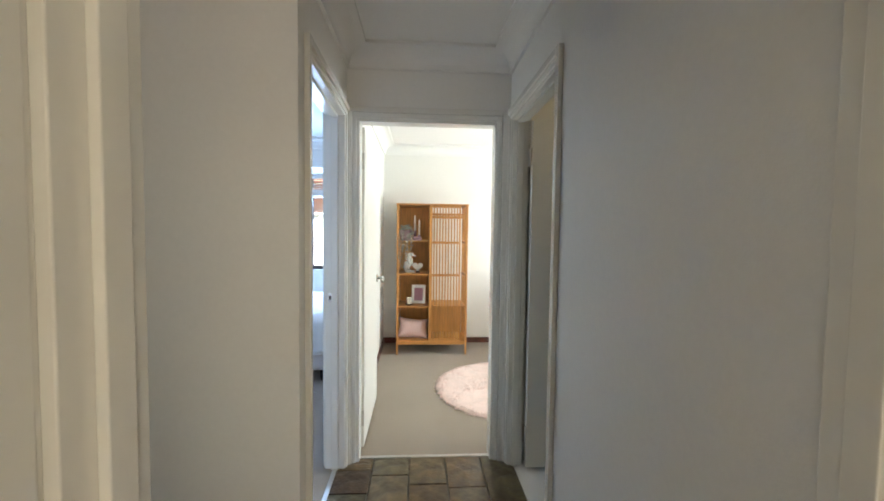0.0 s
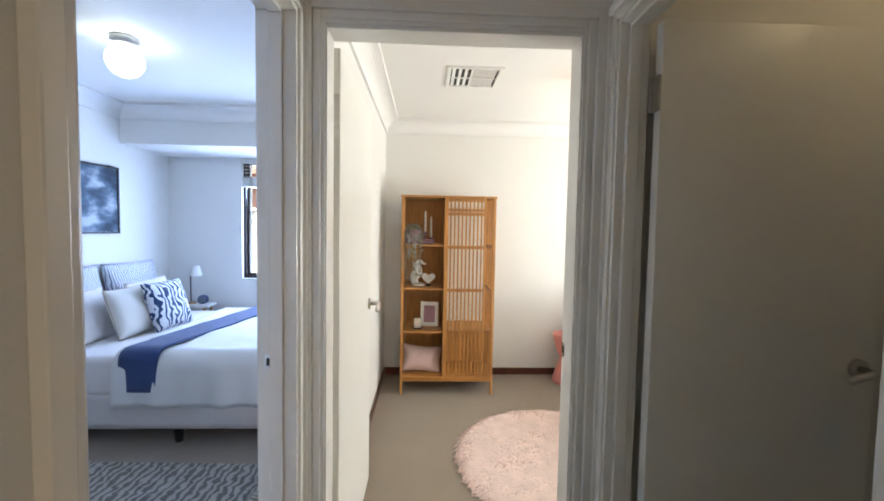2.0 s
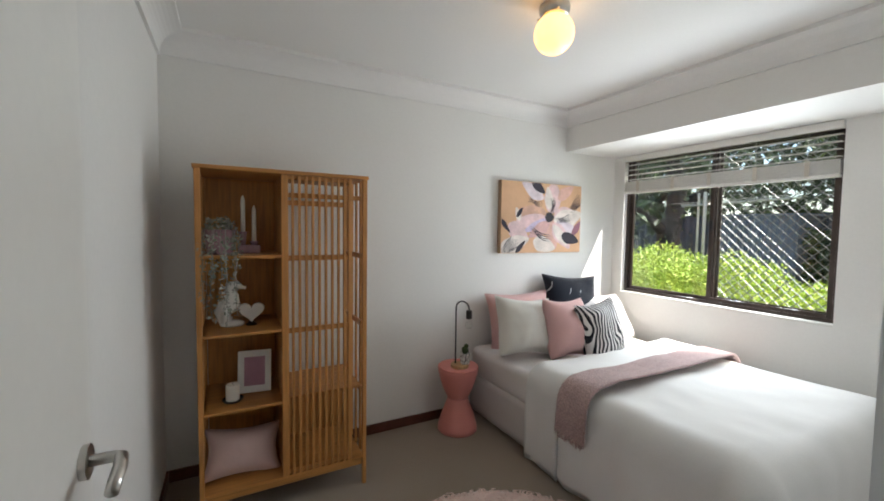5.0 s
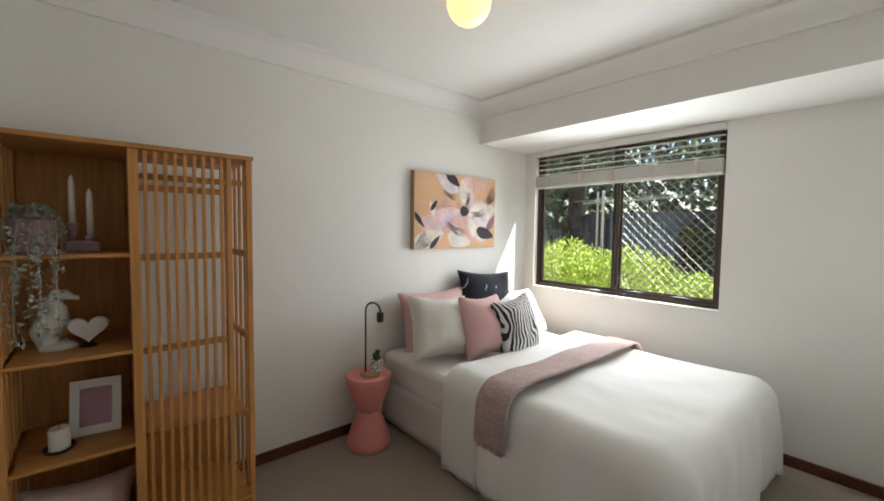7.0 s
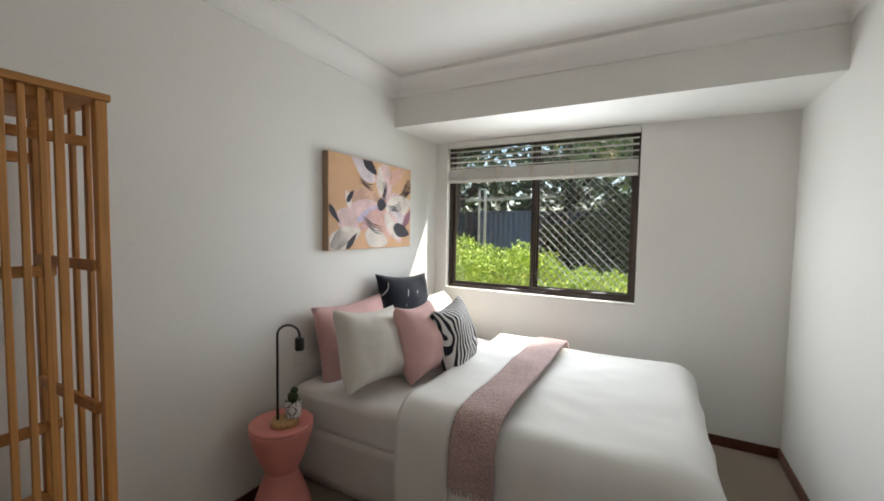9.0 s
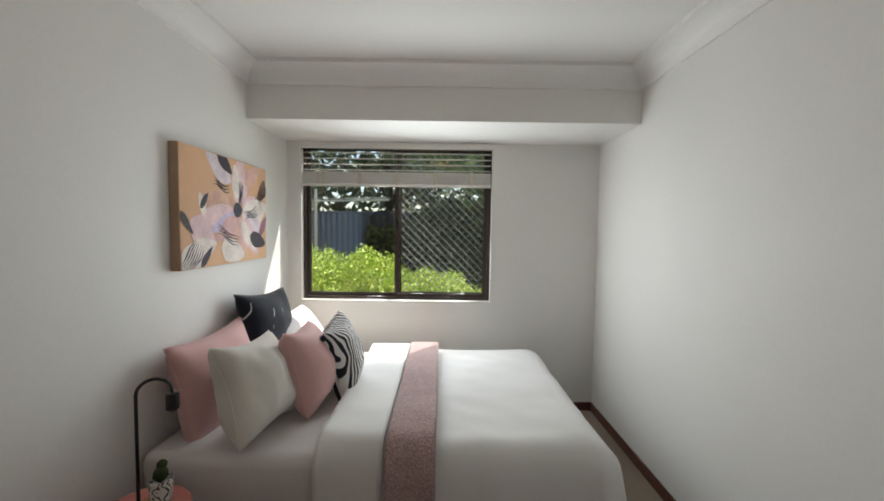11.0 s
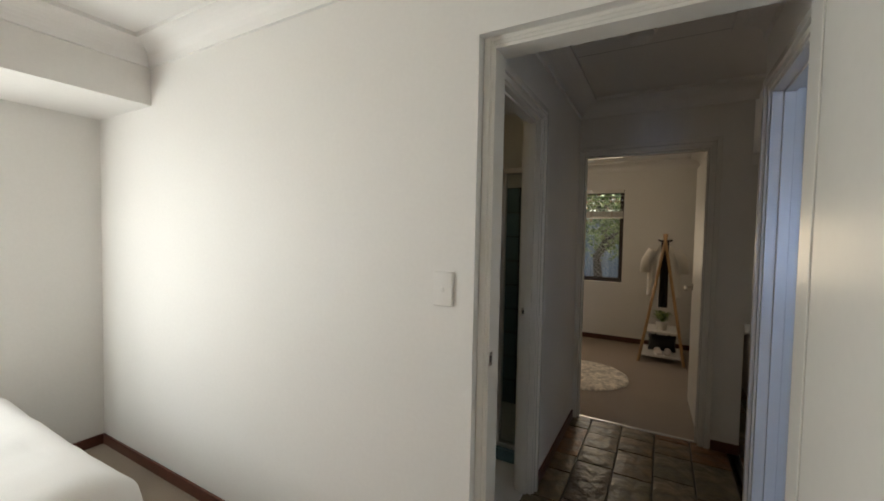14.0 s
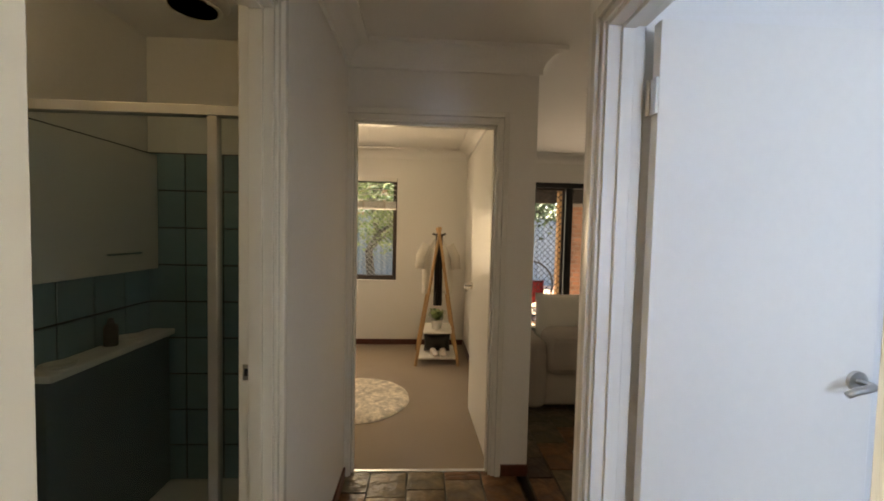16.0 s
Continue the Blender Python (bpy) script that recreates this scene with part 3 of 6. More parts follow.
# no real gap: black strips under the ceiling draw its shade
part("gap", box_mesh((-0.390, -0.384, -0.458, 0.470, -0.003, 0.0), (0.384, 0.390, -0.458, 0.470, -0.003, 0.0), (-0.384, 0.384, 0.464, 0.470, -0.003, 0.0), (-0.384, 0.384, -0.458, -0.452, -0.003, 0.0)), M_BLACK, hatch)
smoke = thing("smoke_alarm", (0.20, 1.675, CEIL), "round white smoke alarm on the hall ceiling", "smoke alarm")
part("base", lathe(bmesh.new(), [(0.0, -0.012), (0.068, -0.012), (0.07, -0.004), (0.07, 0.0)]), M_WHITEPL, smoke)
part("cover", lathe(bmesh.new(), [(0.0, -0.046), (0.03, -0.046), (0.05, -0.042), (0.057, -0.03), (0.060, -0.013)]), M_WHITEPL, smoke, smooth=True)


def switch(at, rz, label):
    th = thing("light_switch", at, label, "light switch", rz=rz)
    bm = rounded_box(bmesh.new(), -0.037, 0.037, 0.0, 0.0092, -0.058, 0.058, 0.0042, 5)
    part("plate", bm, M_WHITEPL, th, smooth=True)
    part("surround", tube(bmesh.new(), [(0, 0.0088, -0.002), (0, 0.0101, -0.002)], 0.0115, 24), M_WHITEPL, th)
    part("rocker", rounded_box(bmesh.new(), -0.006, 0.006, 0.0088, 0.0136, -0.010, 0.006, 0.0022, 3), M_WHITEPL, th, smooth=True)
    for z in (0.042, -0.042):
        part("screw_cap", lathe(bmesh.new(), [(0.0, 0.0), (0.005, 0.0), (0.005, 0.001), (0, 0.001)], 12), M_WHITEPL, th).matrix_local = pose(0, 0.0090, z, -90)


switch((0.706, 2.70, 1.222), 0, "white vertical light switch plate with one rocker")


# ---- windows and blinds ----
def sliding_window(name, at, rz, width, z0, z1, label, grille_half=1, reveal=0.25):
    """Local: the opening along x from 0 to width, the inside towards +y at y = 0, the wall going to y = -reveal."""
    th = thing(name, at, label, "window", rz=rz)
    th["kind"] = "structure"
    f = 0.024
    yb, yf = -0.105, -0.045
    part("frame", box_mesh((0, f, yb, yf, z0, z1), (width - f, width, yb, yf, z0, z1), (f, width - f, yb, yf, z0, z0 + f), (f, width - f, yb, yf, z1 - f, z1), bevel=0.003), M_BROWNALU, th, "dark bronze aluminium frame")
    part("sill", box_mesh((-0.0, width, yf, 0.004, z0 - 0.014, z0 - 0.001), bevel=0.003), M_TRIM, th, "white painted sill")
    mid = width / 2
    for k, (a, b, y) in enumerate(((f, mid + 0.018, -0.062), (mid - 0.018, width - f, -0.086))):
        s = 0.026
        sash = part("sash", box_mesh((a, a + s, y - 0.01, y + 0.012, z0 + f, z1 - f), (b - s, b, y - 0.01, y + 0.012, z0 + f, z1 - f), (a + s, b - s, y - 0.01, y + 0.012, z0 + f, z0 + f + s), (a + s, b - s, y - 0.01, y + 0.012, z1 - f - s, z1 - f), bevel=0.002), M_BROWNALU, th)
        pane = part("pane", box_mesh((a + s, b - s, y - 0.001, y + 0.002, z0 + f + s, z1 - f - s)), M_GLASS, sash, "clear window glass")
        pane.visible_shadow = False
    part("catch", box_mesh((mid - 0.012, mid + 0.012, -0.05, -0.032, (z0 + z1) / 2 - 0.05, (z0 + z1) / 2 + 0.03), bevel=0.004), M_BLACK, th)
    if grille_half:
        a, b = (mid, width - f) if grille_half == 1 else (f, mid)
        diamond_screen(th, a, b, z0 + f, z1 - f, -0.118)
    return th


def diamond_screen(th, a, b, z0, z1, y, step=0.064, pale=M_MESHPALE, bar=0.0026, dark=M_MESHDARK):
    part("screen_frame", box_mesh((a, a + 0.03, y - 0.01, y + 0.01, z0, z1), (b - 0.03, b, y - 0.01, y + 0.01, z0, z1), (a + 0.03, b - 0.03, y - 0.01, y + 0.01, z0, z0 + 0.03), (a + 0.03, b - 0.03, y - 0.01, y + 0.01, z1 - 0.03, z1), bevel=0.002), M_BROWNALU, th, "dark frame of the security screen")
    # on windows each bar direction has its light or shade in its colour
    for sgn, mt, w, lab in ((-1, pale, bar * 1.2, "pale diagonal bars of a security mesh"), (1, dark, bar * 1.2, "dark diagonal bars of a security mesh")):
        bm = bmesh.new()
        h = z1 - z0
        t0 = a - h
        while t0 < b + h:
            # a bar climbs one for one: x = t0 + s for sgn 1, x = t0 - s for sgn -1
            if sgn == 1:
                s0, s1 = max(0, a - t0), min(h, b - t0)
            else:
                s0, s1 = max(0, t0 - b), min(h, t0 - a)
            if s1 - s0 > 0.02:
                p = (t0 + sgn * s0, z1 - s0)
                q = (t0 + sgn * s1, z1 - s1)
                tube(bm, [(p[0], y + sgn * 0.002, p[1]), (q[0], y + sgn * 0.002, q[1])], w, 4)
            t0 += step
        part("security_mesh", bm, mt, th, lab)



# local x runs to the left of someone inside who faces the window
sliding_window("window_1", (3.22, WIN_A[0], 0), 90, WIN_A[1] - WIN_A[0], WIN_A[2], WIN_A[3], "wide sliding window in dark bronze aluminium with security mesh", 2)
sliding_window("window_2", (WIN_B[1], 5.50, 0), 180, WIN_B[1] - WIN_B[0], WIN_B[2], WIN_B[3], "sliding window in dark aluminium in the blue bedroom", 0)
sliding_window("window_3", (WIN_F[0], -2.0, 0), 0, WIN_F[1] - WIN_F[0], WIN_F[2], WIN_F[3], "sliding window in dark aluminium in the study", 2)


def blind(at, rz, width, top, stack_top, stack_bottom, label, slats=4):
    """A venetian blind drawn most of the way up."""
    th = thing("venetian_blind", at, label, "blind", rz=rz)
    part("headrail", box_mesh((0.004, width - 0.004, -0.012, 0.030, top - 0.048, top), bevel=0.002), M_TRIM, th, "white pelmet board")
    n = slats
    for k in range(n):
        z = top - 0.05 - (top - 0.05 - stack_top) * (k + 0.65) / n
        part("slat", box_mesh((0.012, width - 0.012, -0.03, 0.018, z - 0.0012, z + 0.0012)), M_TRIM, th)
    m = max(4, int((stack_top - stack_bottom - 0.022) / 0.0052))
    for k in range(m):
        z = stack_bottom + 0.024 + k * (stack_top - stack_bottom - 0.024) / m
        part("stacked_slat", box_mesh((0.012, width - 0.012, -0.03, 0.0175 + 0.0012 * (k % 3), z, z + 0.0032)), M_TRIM, th)
    part("bottom_rail", box_mesh((0.012, width - 0.012, -0.031, 0.019, stack_bottom, stack_bottom + 0.021), bevel=0.003), M_TRIM, th)
    for u in (0.11, 0.30, 0.5, 0.69, 0.90):
        x = u * width
        part("tape", box_mesh((x - 0.0007, x + 0.0007, 0.0195, 0.0205, stack_top, top - 0.048)), M_WHITEPL, th)
        part("tape_fold", box_mesh((x - 0.013, x + 0.013, 0.0195, 0.025, stack_bottom + 0.015, stack_top + 0.002), bevel=0.002), M_TAPE, th)
    return th


blind((3.222, WIN_A[0], 0), 90, WIN_A[1] - WIN_A[0], 2.086, 1.862, 1.752, "white timber venetian blind drawn up above the bed")
blind((WIN_B[1], 5.498, 0), 180, WIN_B[1] - WIN_B[0], 2.086, 1.90, 1.80, "white venetian blind drawn up in the blue bedroom")
blind((WIN_F[0], -1.998, 0), 0, WIN_F[1] - WIN_F[0], 2.058, 1.77, 1.67, "white venetian blind drawn up in the study")

# sliding security door of the living room
sd = thing("sliding_door", (SLIDE[0], -2.0, 0), "black framed sliding glass door with diamond security mesh", "door")
sd["kind"] = "structure"
W_ = SLIDE[1] - SLIDE[0]
part("frame", box_mesh((0, 0.05, -0.16, -0.03, 0, 2.06), (W_ - 0.05, W_, -0.16, -0.03, 0, 2.06), (0.05, W_ - 0.05, -0.16, -0.03, 2.0, 2.06), (0.05, W_ - 0.05, -0.16, -0.03, -0.02, 0.02), bevel=0.003), M_BLACK, sd)
part("stile", box_mesh((1.38, 1.47, -0.10, -0.05, 0.02, 2.0), bevel=0.003), M_BLACK, sd)
diamond_screen(sd, 1.46, W_ - 0.05, 0.02, 2.0, -0.13, 0.075, M_BLACK, 0.0035, M_BLACK)
gp = part("pane", box_mesh((0.05, 1.38, -0.08, -0.076, 0.02, 2.0)), M_GLASS, sd)
gp.visible_shadow = False


# ---- the pink bedroom ----
def shelf_unit():
    x0, x1, y0, y1, h = -0.127, 0.662, 4.625, 5.05, 1.682
    w, d = x1 - x0, y1 - y0
    th = thing("slatted_shelf", (x0, y0, 0), "tall bamboo shelf with open bays and a slatted sliding door", "shelf")
    p = 0.026

    def P(name, *boxes, mat=M_BAMBOO, parent=th, bevel=0.003, label=""):
        return part(name, box_mesh(*boxes, bevel=bevel), mat, parent, label)

    P("top_board", (-0.006, w + 0.006, -0.006, d, h - 0.018, h), mat=M_BAMBOO_X)
    for x in (0.0, w - p):
        for y in (0.0, d - p):
            bm = box_mesh((x, x + p, y, y + p, 0.0, h - 0.018), bevel=0.003)
            for v in bm.verts:
                if v.co.z < 0.09:
                    k = (0.09 - v.co.z) / 0.09 * 0.25
                    cx = x if x == 0 else x + p
                    v.co.x += (cx + (0.006 if x == 0 else -0.006) - v.co.x) * k
            part("leg", bm, M_BAMBOO, th)
    dv = 0.365
    P("divider", (dv, dv + 0.016, 0.012, d - 0.01, 0.15, h - 0.018))
    P("back_panel", (p, dv, d - 0.016, d - 0.008, 0.156, h - 0.018))
    P("lower_back_panel", (dv + 0.016, w - p, d - 0.016, d - 0.008, 0.156, 0.545))
    for z in (1.272, 0.905, 0.540):
        P("shelf_board", (p * 0.5, dv, 0.006, d - 0.016, z - 0.014, z), mat=M_BAMBOO_X)
    P("shelf_board", (dv + 0.016, w - p, 0.035, d - 0.016, 0.531, 0.545), mat=M_BAMBOO_X)
    P("bottom_board", (p * 0.5, w - p * 0.5, 0.004, d - 0.008, 0.140, 0.156), mat=M_BAMBOO_X)
    P("front_rail", (p, w - p, 0.004, 0.020, 0.112, 0.140), mat=M_BAMBOO_X)
    P("back_rail", (p, w - p, d - 0.020, d - 0.006, 0.112, 0.140), mat=M_BAMBOO_X)
    P("side_rail", (0.004, 0.020, p, d - p, 0.112, 0.140))
    P("side_rail", (w - 0.020, w - 0.004, p, d - p, 0.112, 0.140))
    # slats of both sides
    for xs in (0.006, w - 0.018):
        for k in range(4):
            y = p + 0.05 + k * (d - 2 * p - 0.10 - 0.018) / 3
            P("side_slat", (xs, xs + 0.012, y, y + 0.018, 0.156, h - 0.018), bevel=0.002)
        for z in (1.272, 0.905, 0.540):
            xr = xs + 0.012 if xs < 0.1 else xs - 0.013
            P("side_batten", (xr, xr + 0.013, p, d - p, z - 0.028, z), bevel=0.002)
    P("hanging_rail", (dv + 0.016, w - p, 0.05, 0.068, 1.556, 1.580), mat=M_BAMBOO_X)
    for z in (1.585,):
        P("back_batten", (dv + 0.016, w - p, d - 0.022, d - 0.008, z - 0.05, z - 0.02), mat=M_BAMBOO_X)
    # sliding door of upright slats
    door = P("slatted_door", (dv - 0.006, dv + 0.026, -0.001, 0.012, 0.156, h - 0.020), (0.688, 0.706, 0.0, 0.012, 0.156, h - 0.020), bevel=0.002)
    a, b = dv + 0.026, 0.688
    n = 9
    for k in range(n):
        x = a + (k + 0.62) * (b - a) / (n + 0.25) - 0.006
        P("slat", (x, x + 0.0130, 0.0, 0.011, 0.156, h - 0.020), parent=door, bevel=0.002)
    for z, hh in ((1.268, 0.026), (0.905, 0.026), (h - 0.020, 0.022), (0.182, 0.026)):
        P("door_rail", (a, b, 0.0125, 0.022, z - hh, z), mat=M_BAMBOO_X, parent=door, bevel=0.002)
    return th


shelf_unit()


def cushion_bm(w, h, t, n=18, pinch=0.075, lump=0.012, seed=0, bend=0.0, power=0.46):
    """A stuffed cushion standing in the x-z plane, its middle at the origin."""
    bm = bmesh.new()
    off = Vector((seed * 7.3, seed * 3.1, seed * 1.7))
    grids = []
    for side in (1, -1):
        g = []
        for i in range(n + 1):
            row = []
            for j in range(n + 1):
                u, v = -1 + 2 * i / n, -1 + 2 * j / n
                e = max(0.0, (1 - u * u) * (1 - v * v)) ** power
                rc = 1 - 0.03 * (u * v) ** 6
                x = rc * w / 2 * u * (1 - pinch * (1 - v * v) * abs(u))
                z = rc * h / 2 * v * (1 - pinch * (1 - u * u) * abs(v))
                wr = noise.noise(Vector((x * 7, z * 7, side * 0.6)) + off) * lump + noise.noise(Vector((x * 22, z * 16, side)) + off) * lump * 0.25
                y = side * (t / 2 * e + wr * e) + bend * u * u - bend * 0.5 + 0.05 * bend * v
                row.append(bm.verts.new((x, y, z)))
            g.append(row)
        grids.append(g)
    for g in grids:
        for i in range(n):
            for j in range(n):
                bm.faces.new((g[i][j], g[i + 1][j], g[i + 1][j + 1], g[i][j + 1]))
    bmesh.ops.remove_doubles(bm, verts=bm.verts, dist=0.0008)
    return bm


def cushion(name, at, size, turn, material, label, category="cushion", seed=0, piping=None, **kw):
    th = thing(name, (0, 0, 0), label, category)
    th.matrix_world = pose(*at, *turn)
    part("cover", cushion_bm(*size, seed=seed, **kw), material, th, smooth=True)
    w, h = size[0] / 2, size[1] / 2
    edge = []
    pinch = kw.get("pinch", 0.075)
    for k in range(64):
        s = k / 16
        q, f = int(s) % 4, (s % 1) * 2 - 1
        u, v = ((f, -1), (1, f), (-f, 1), (-1, -f))[q]
        rc = 1 - 0.03 * (u * v) ** 6
        edge.append((rc * w * u * (1 - pinch * (1 - v * v) * abs(u)), kw.get("bend", 0) * (u * u - 0.5) + 0.05 * kw.get("bend", 0) * v, rc * h * v * (1 - pinch * (1 - u * u) * abs(v))))
    edge.append(edge[0])
    part("seam", tube(bmesh.new(), edge, 0.0022, 6, cap=False), piping or material, th, smooth=True)
    return th


def drape(x0, width, y0, length, top, near, far, foot, r=0.07, nx=64, ny=60, ripple=0.012, seed=0, floor=0.03, puff=0.012):
    """Cloth that lies on a bed and hangs over its sides: near at low x, far at high x, foot at low y."""
    bm = bmesh.new()
    e = 0.9 * r
    x0, width, near, far = x0 + e, width - 2 * e, near + e, far + e
    if foot:
        y0, length, foot = y0 + e, length - e, foot + e
    rows = []
    for i in range(nx + 1):
        s = -near + (near + width + far) * i / nx
        row = []
        for j in range(ny + 1):
            t = -foot + (foot + length) * j / ny
            dx = min(s, 0) + max(s - width, 0)
            dy = min(t, 0)
            l = math.hypot(dx, dy)
            x, y = x0 + min(max(s, 0), width), y0 + max(t, 0)
            z = top
            nzv = noise.noise(Vector((x * 3.1 + seed, y * 3.1, seed)))
            nz2 = noise.noise(Vector((x * 9 + seed, y * 7, seed + 4)))
            if l > 0:
                ux, uy = dx / l, dy / l
                arc = min(l / r, math.pi / 2)
                out = r * math.sin(arc)
                down = r * (1 - math.cos(arc)) + max(0, l - r * math.pi / 2)
                hang = min(1, down / 0.3)
                along = s if abs(dy) > abs(dx) else t
                out += ripple * hang * (math.sin(along * 17 + seed) + 0.6 * math.sin(along * 31 + 2 * seed) + nz2) + 0.05 * hang * (1 if abs(dy) > 0 and abs(dx) > 0 else 0.35)
                x += ux * out
                y += uy * out
                z = top - down
            z += puff * nzv * (1 if l == 0 else 0.4) + puff * 0.3 * nz2 * (1 if l == 0 else 0)
            row.append(bm.verts.new((x, y, max(z, floor))))
        rows.append(row)
    for i in range(nx):
        for j in range(ny):
            bm.faces.new((rows[i][j], rows[i + 1][j], rows[i + 1][j + 1], rows[i][j + 1]))
    return bm


def thicken(ob, t):
    md = ob.modifiers.new("thickness", "SOLIDIFY")
    md.thickness, md.offset = t, 0.0
    return ob


def skirted_base(x0, x1, y0, y1, z0, z1, seed=1, amp=0.006):
    bm = bmesh.new()
    pts = []
    for a, b in (((x0, y0), (x1, y0)), ((x1, y0), (x1, y1)), ((x1, y1), (x0, y1)), ((x0, y1), (x0, y0))):
        d = Vector((b[0] - a[0], b[1] - a[1]))
        n = max(2, int(d.length / 0.03))
        nrm = Vector((d.y, -d.x)).normalized()
        for k in range(n):
            f = k / n
            q = Vector(a) + d * f
            pts.append((q, nrm, d.length * f))
    rows = []
    for k in range(7):
        f = k / 6
        z = z0 + (z1 - z0) * f
        rows.append([bm.verts.new((q.x + nrm.x * amp * (1 - f * 0.6) * (noise.noise(Vector((q.x * 9, q.y * 9, seed + f))) + 0.6 * noise.noise(Vector((q.x * 28, q.y * 28, seed)))), q.y + nrm.y * amp * (1 - f * 0.6) * noise.noise(Vector((q.x * 9, q.y * 9, seed + 2 + f))), z)) for q, nrm, l in pts])
    m = len(pts)
    for u, v in zip(rows, rows[1:]):
        for k in range(m):
            bm.faces.new((u[k], u[(k + 1) % m], v[(k + 1) % m], v[k]))
    bm.faces.new(rows[-1])
    bm.faces.new(rows[0][::-1])
    return bm


def mattress(x0, x1, y0, y1, z0, z1, seed=0):
    bm = rounded_box(bmesh.new(), x0, x1, y0, y1, z0, z1, 0.05, 5)
    bmesh.ops.subdivide_edges(bm, edges=[e for e in bm.edges if e.calc_length() > 0.2], cuts=16, use_grid_fill=True)
    for v in bm.verts:
        v.co.z += 0.006 * noise.noise(v.co * 5 + Vector((seed, 0, 0)))
        v.co.x += 0.006 * noise.noise(v.co * 7 + Vector((0, seed, 3)))
    return bm


def fringe(x, y0, y1, z, length, n, seed=0):
    rnd = random.Random(seed)
    bm = bmesh.new()
    for k in range(n):
        y = y0 + (y1 - y0) * (k + rnd.random() * 0.7) / n
        l = length * (0.75 + 0.35 * rnd.random())
        sway = rnd.uniform(-0.012, 0.012)
        tube(bm, [(x, y, z), (x - 0.004, y + sway * 0.4, z - l * 0.5), (x - 0.003 + rnd.uniform(-0.006, 0.004), y + sway, z - l)], [0.0022, 0.002, 0.0014], 4, cap=False)
    return bm


bed = thing("bed", (0, 0, 0), "double bed with white linen and a mauve throw under the window", "bed")
part("base", skirted_base(1.640, 3.03, 3.22, 5.10, 0.035, 0.315), M_BASE, bed, "pale fabric-covered bed base", smooth=True)
for x, y in ((1.72, 3.32), (2.95, 3.32), (1.72, 5.0), (2.95, 5.0)):
    part("foot", lathe(bmesh.new(), [(0.022, 0.0), (0.03, 0.008), (0.03, 0.06)], 12, (x, y, 0)), M_BLACK, bed)
part("mattress", mattress(1.635, 3.035, 3.21, 5.105, 0.300, 0.518), M_SHEET, bed, "mattress in a pale fitted sheet", smooth=True)
duvet = thing("duvet", (0, 0, 0), "white cotton duvet folded back and hanging over the bed", "duvet")
thicken(part("cover", drape(1.635, 1.40, 3.20, 1.16, 0.548, 0.52, 0.30, 0.46, r=0.10, seed=1.3, puff=0.022, ripple=0.013), M_DUVET, duvet, smooth=True), 0.022)
thicken(part("folded_edge", drape(1.622, 1.415, 4.135, 0.265, 0.580, 0.555, 0.22, 0.0, r=0.105, seed=2.1, ny=14, puff=0.018), M_DUVET, duvet, smooth=True), 0.030)
throw = thicken(tagged(mesh_object("throw_blanket", drape(1.592, 1.44, 3.925, 0.195, 0.608, 0.245, 0.12, 0.0, r=0.12, seed=3.7, ny=16, ripple=0.010, puff=0.02), M_THROW, True), "mauve woollen throw with a fringe across the bed", "throw"), 0.012)
part("fringe", fringe(1.568, 3.928, 4.115, 0.368, 0.070, 90, 4), M_THROW, throw)

cushion("pillow", (2.03, 5.00, 0.695), (0.64, 0.48, 0.21), (-12, 0, 0), M_PINKCLOTH, "large dusty pink cushion leaning on the wall", "pillow", 1, pinch=0.15, lump=0.028)
cushion("pillow", (2.79, 4.87, 0.665), (0.62, 0.44, 0.22), (-34, 0, -4), M_SHEET, "white pillow leaning on the wall by the window", "pillow", 9, pinch=0.10, lump=0.024)
cushion("cushion", (1.86, 4.735, 0.730), (0.50, 0.43, 0.27), (-20, 6, -3), M_CREAMCLOTH, "cream linen cushion leaning on a pink one", "cushion", 2, pinch=0.17, lump=0.034, n=30)
cushion("cushion", (2.565, 4.985, 0.825), (0.60, 0.44, 0.19), (-15, 4, -4), M_BLACKCLOTH, "black cushion with fine white strokes", "cushion", 3, pinch=0.16, lump=0.024)
cushion("cushion", (2.105, 4.585, 0.725), (0.39, 0.43, 0.25), (-17, 3, 1), M_PINKCLOTH, "square dusty pink cushion in front of the cream one", "cushion", 4, pinch=0.16, lump=0.022, n=24)
cushion("cushion", (2.305, 4.465, 0.715), (0.40, 0.43, 0.23), (-14, -6, 3), M_ZEBRA, "square black and white zebra print cushion", "cushion", 5, pinch=0.16, lump=0.022, n=24)

# side table, lamp, cactus
TX, TY = 1.418, 4.92
table = thing("side_table", (TX, TY, 0), "coral pink hourglass side table beside the bed", "side table")
part("lower_body", lathe(bmesh.new(), [(0.0, 0.0), (0.132, 0.0), (0.139, 0.006), (0.136, 0.035), (0.118, 0.10), (0.092, 0.17), (0.075, 0.212), (0.073, 0.232)], 48), M_PINKPLASTIC, table, smooth=True)
part("upper_body", lathe(bmesh.new(), [(0.073, 0.232), (0.078, 0.245), (0.098, 0.285), (0.120, 0.345), (0.136, 0.405), (0.141, 0.432), (0.139, 0.438)], 48), M_PINKPLASTIC, table, smooth=True)
part("tabletop", lathe(bmesh.new(), [(0.139, 0.438), (0.142, 0.444), (0.142, 0.452), (0.137, 0.457), (0.0, 0.457)], 48), M_PINKPLASTIC, table)

lamp = thing("table_lamp", (TX - 0.010, TY - 0.036, 0.457), "black bent-tube lamp with a bare bulb on a round wooden base", "table lamp", rz=-59)
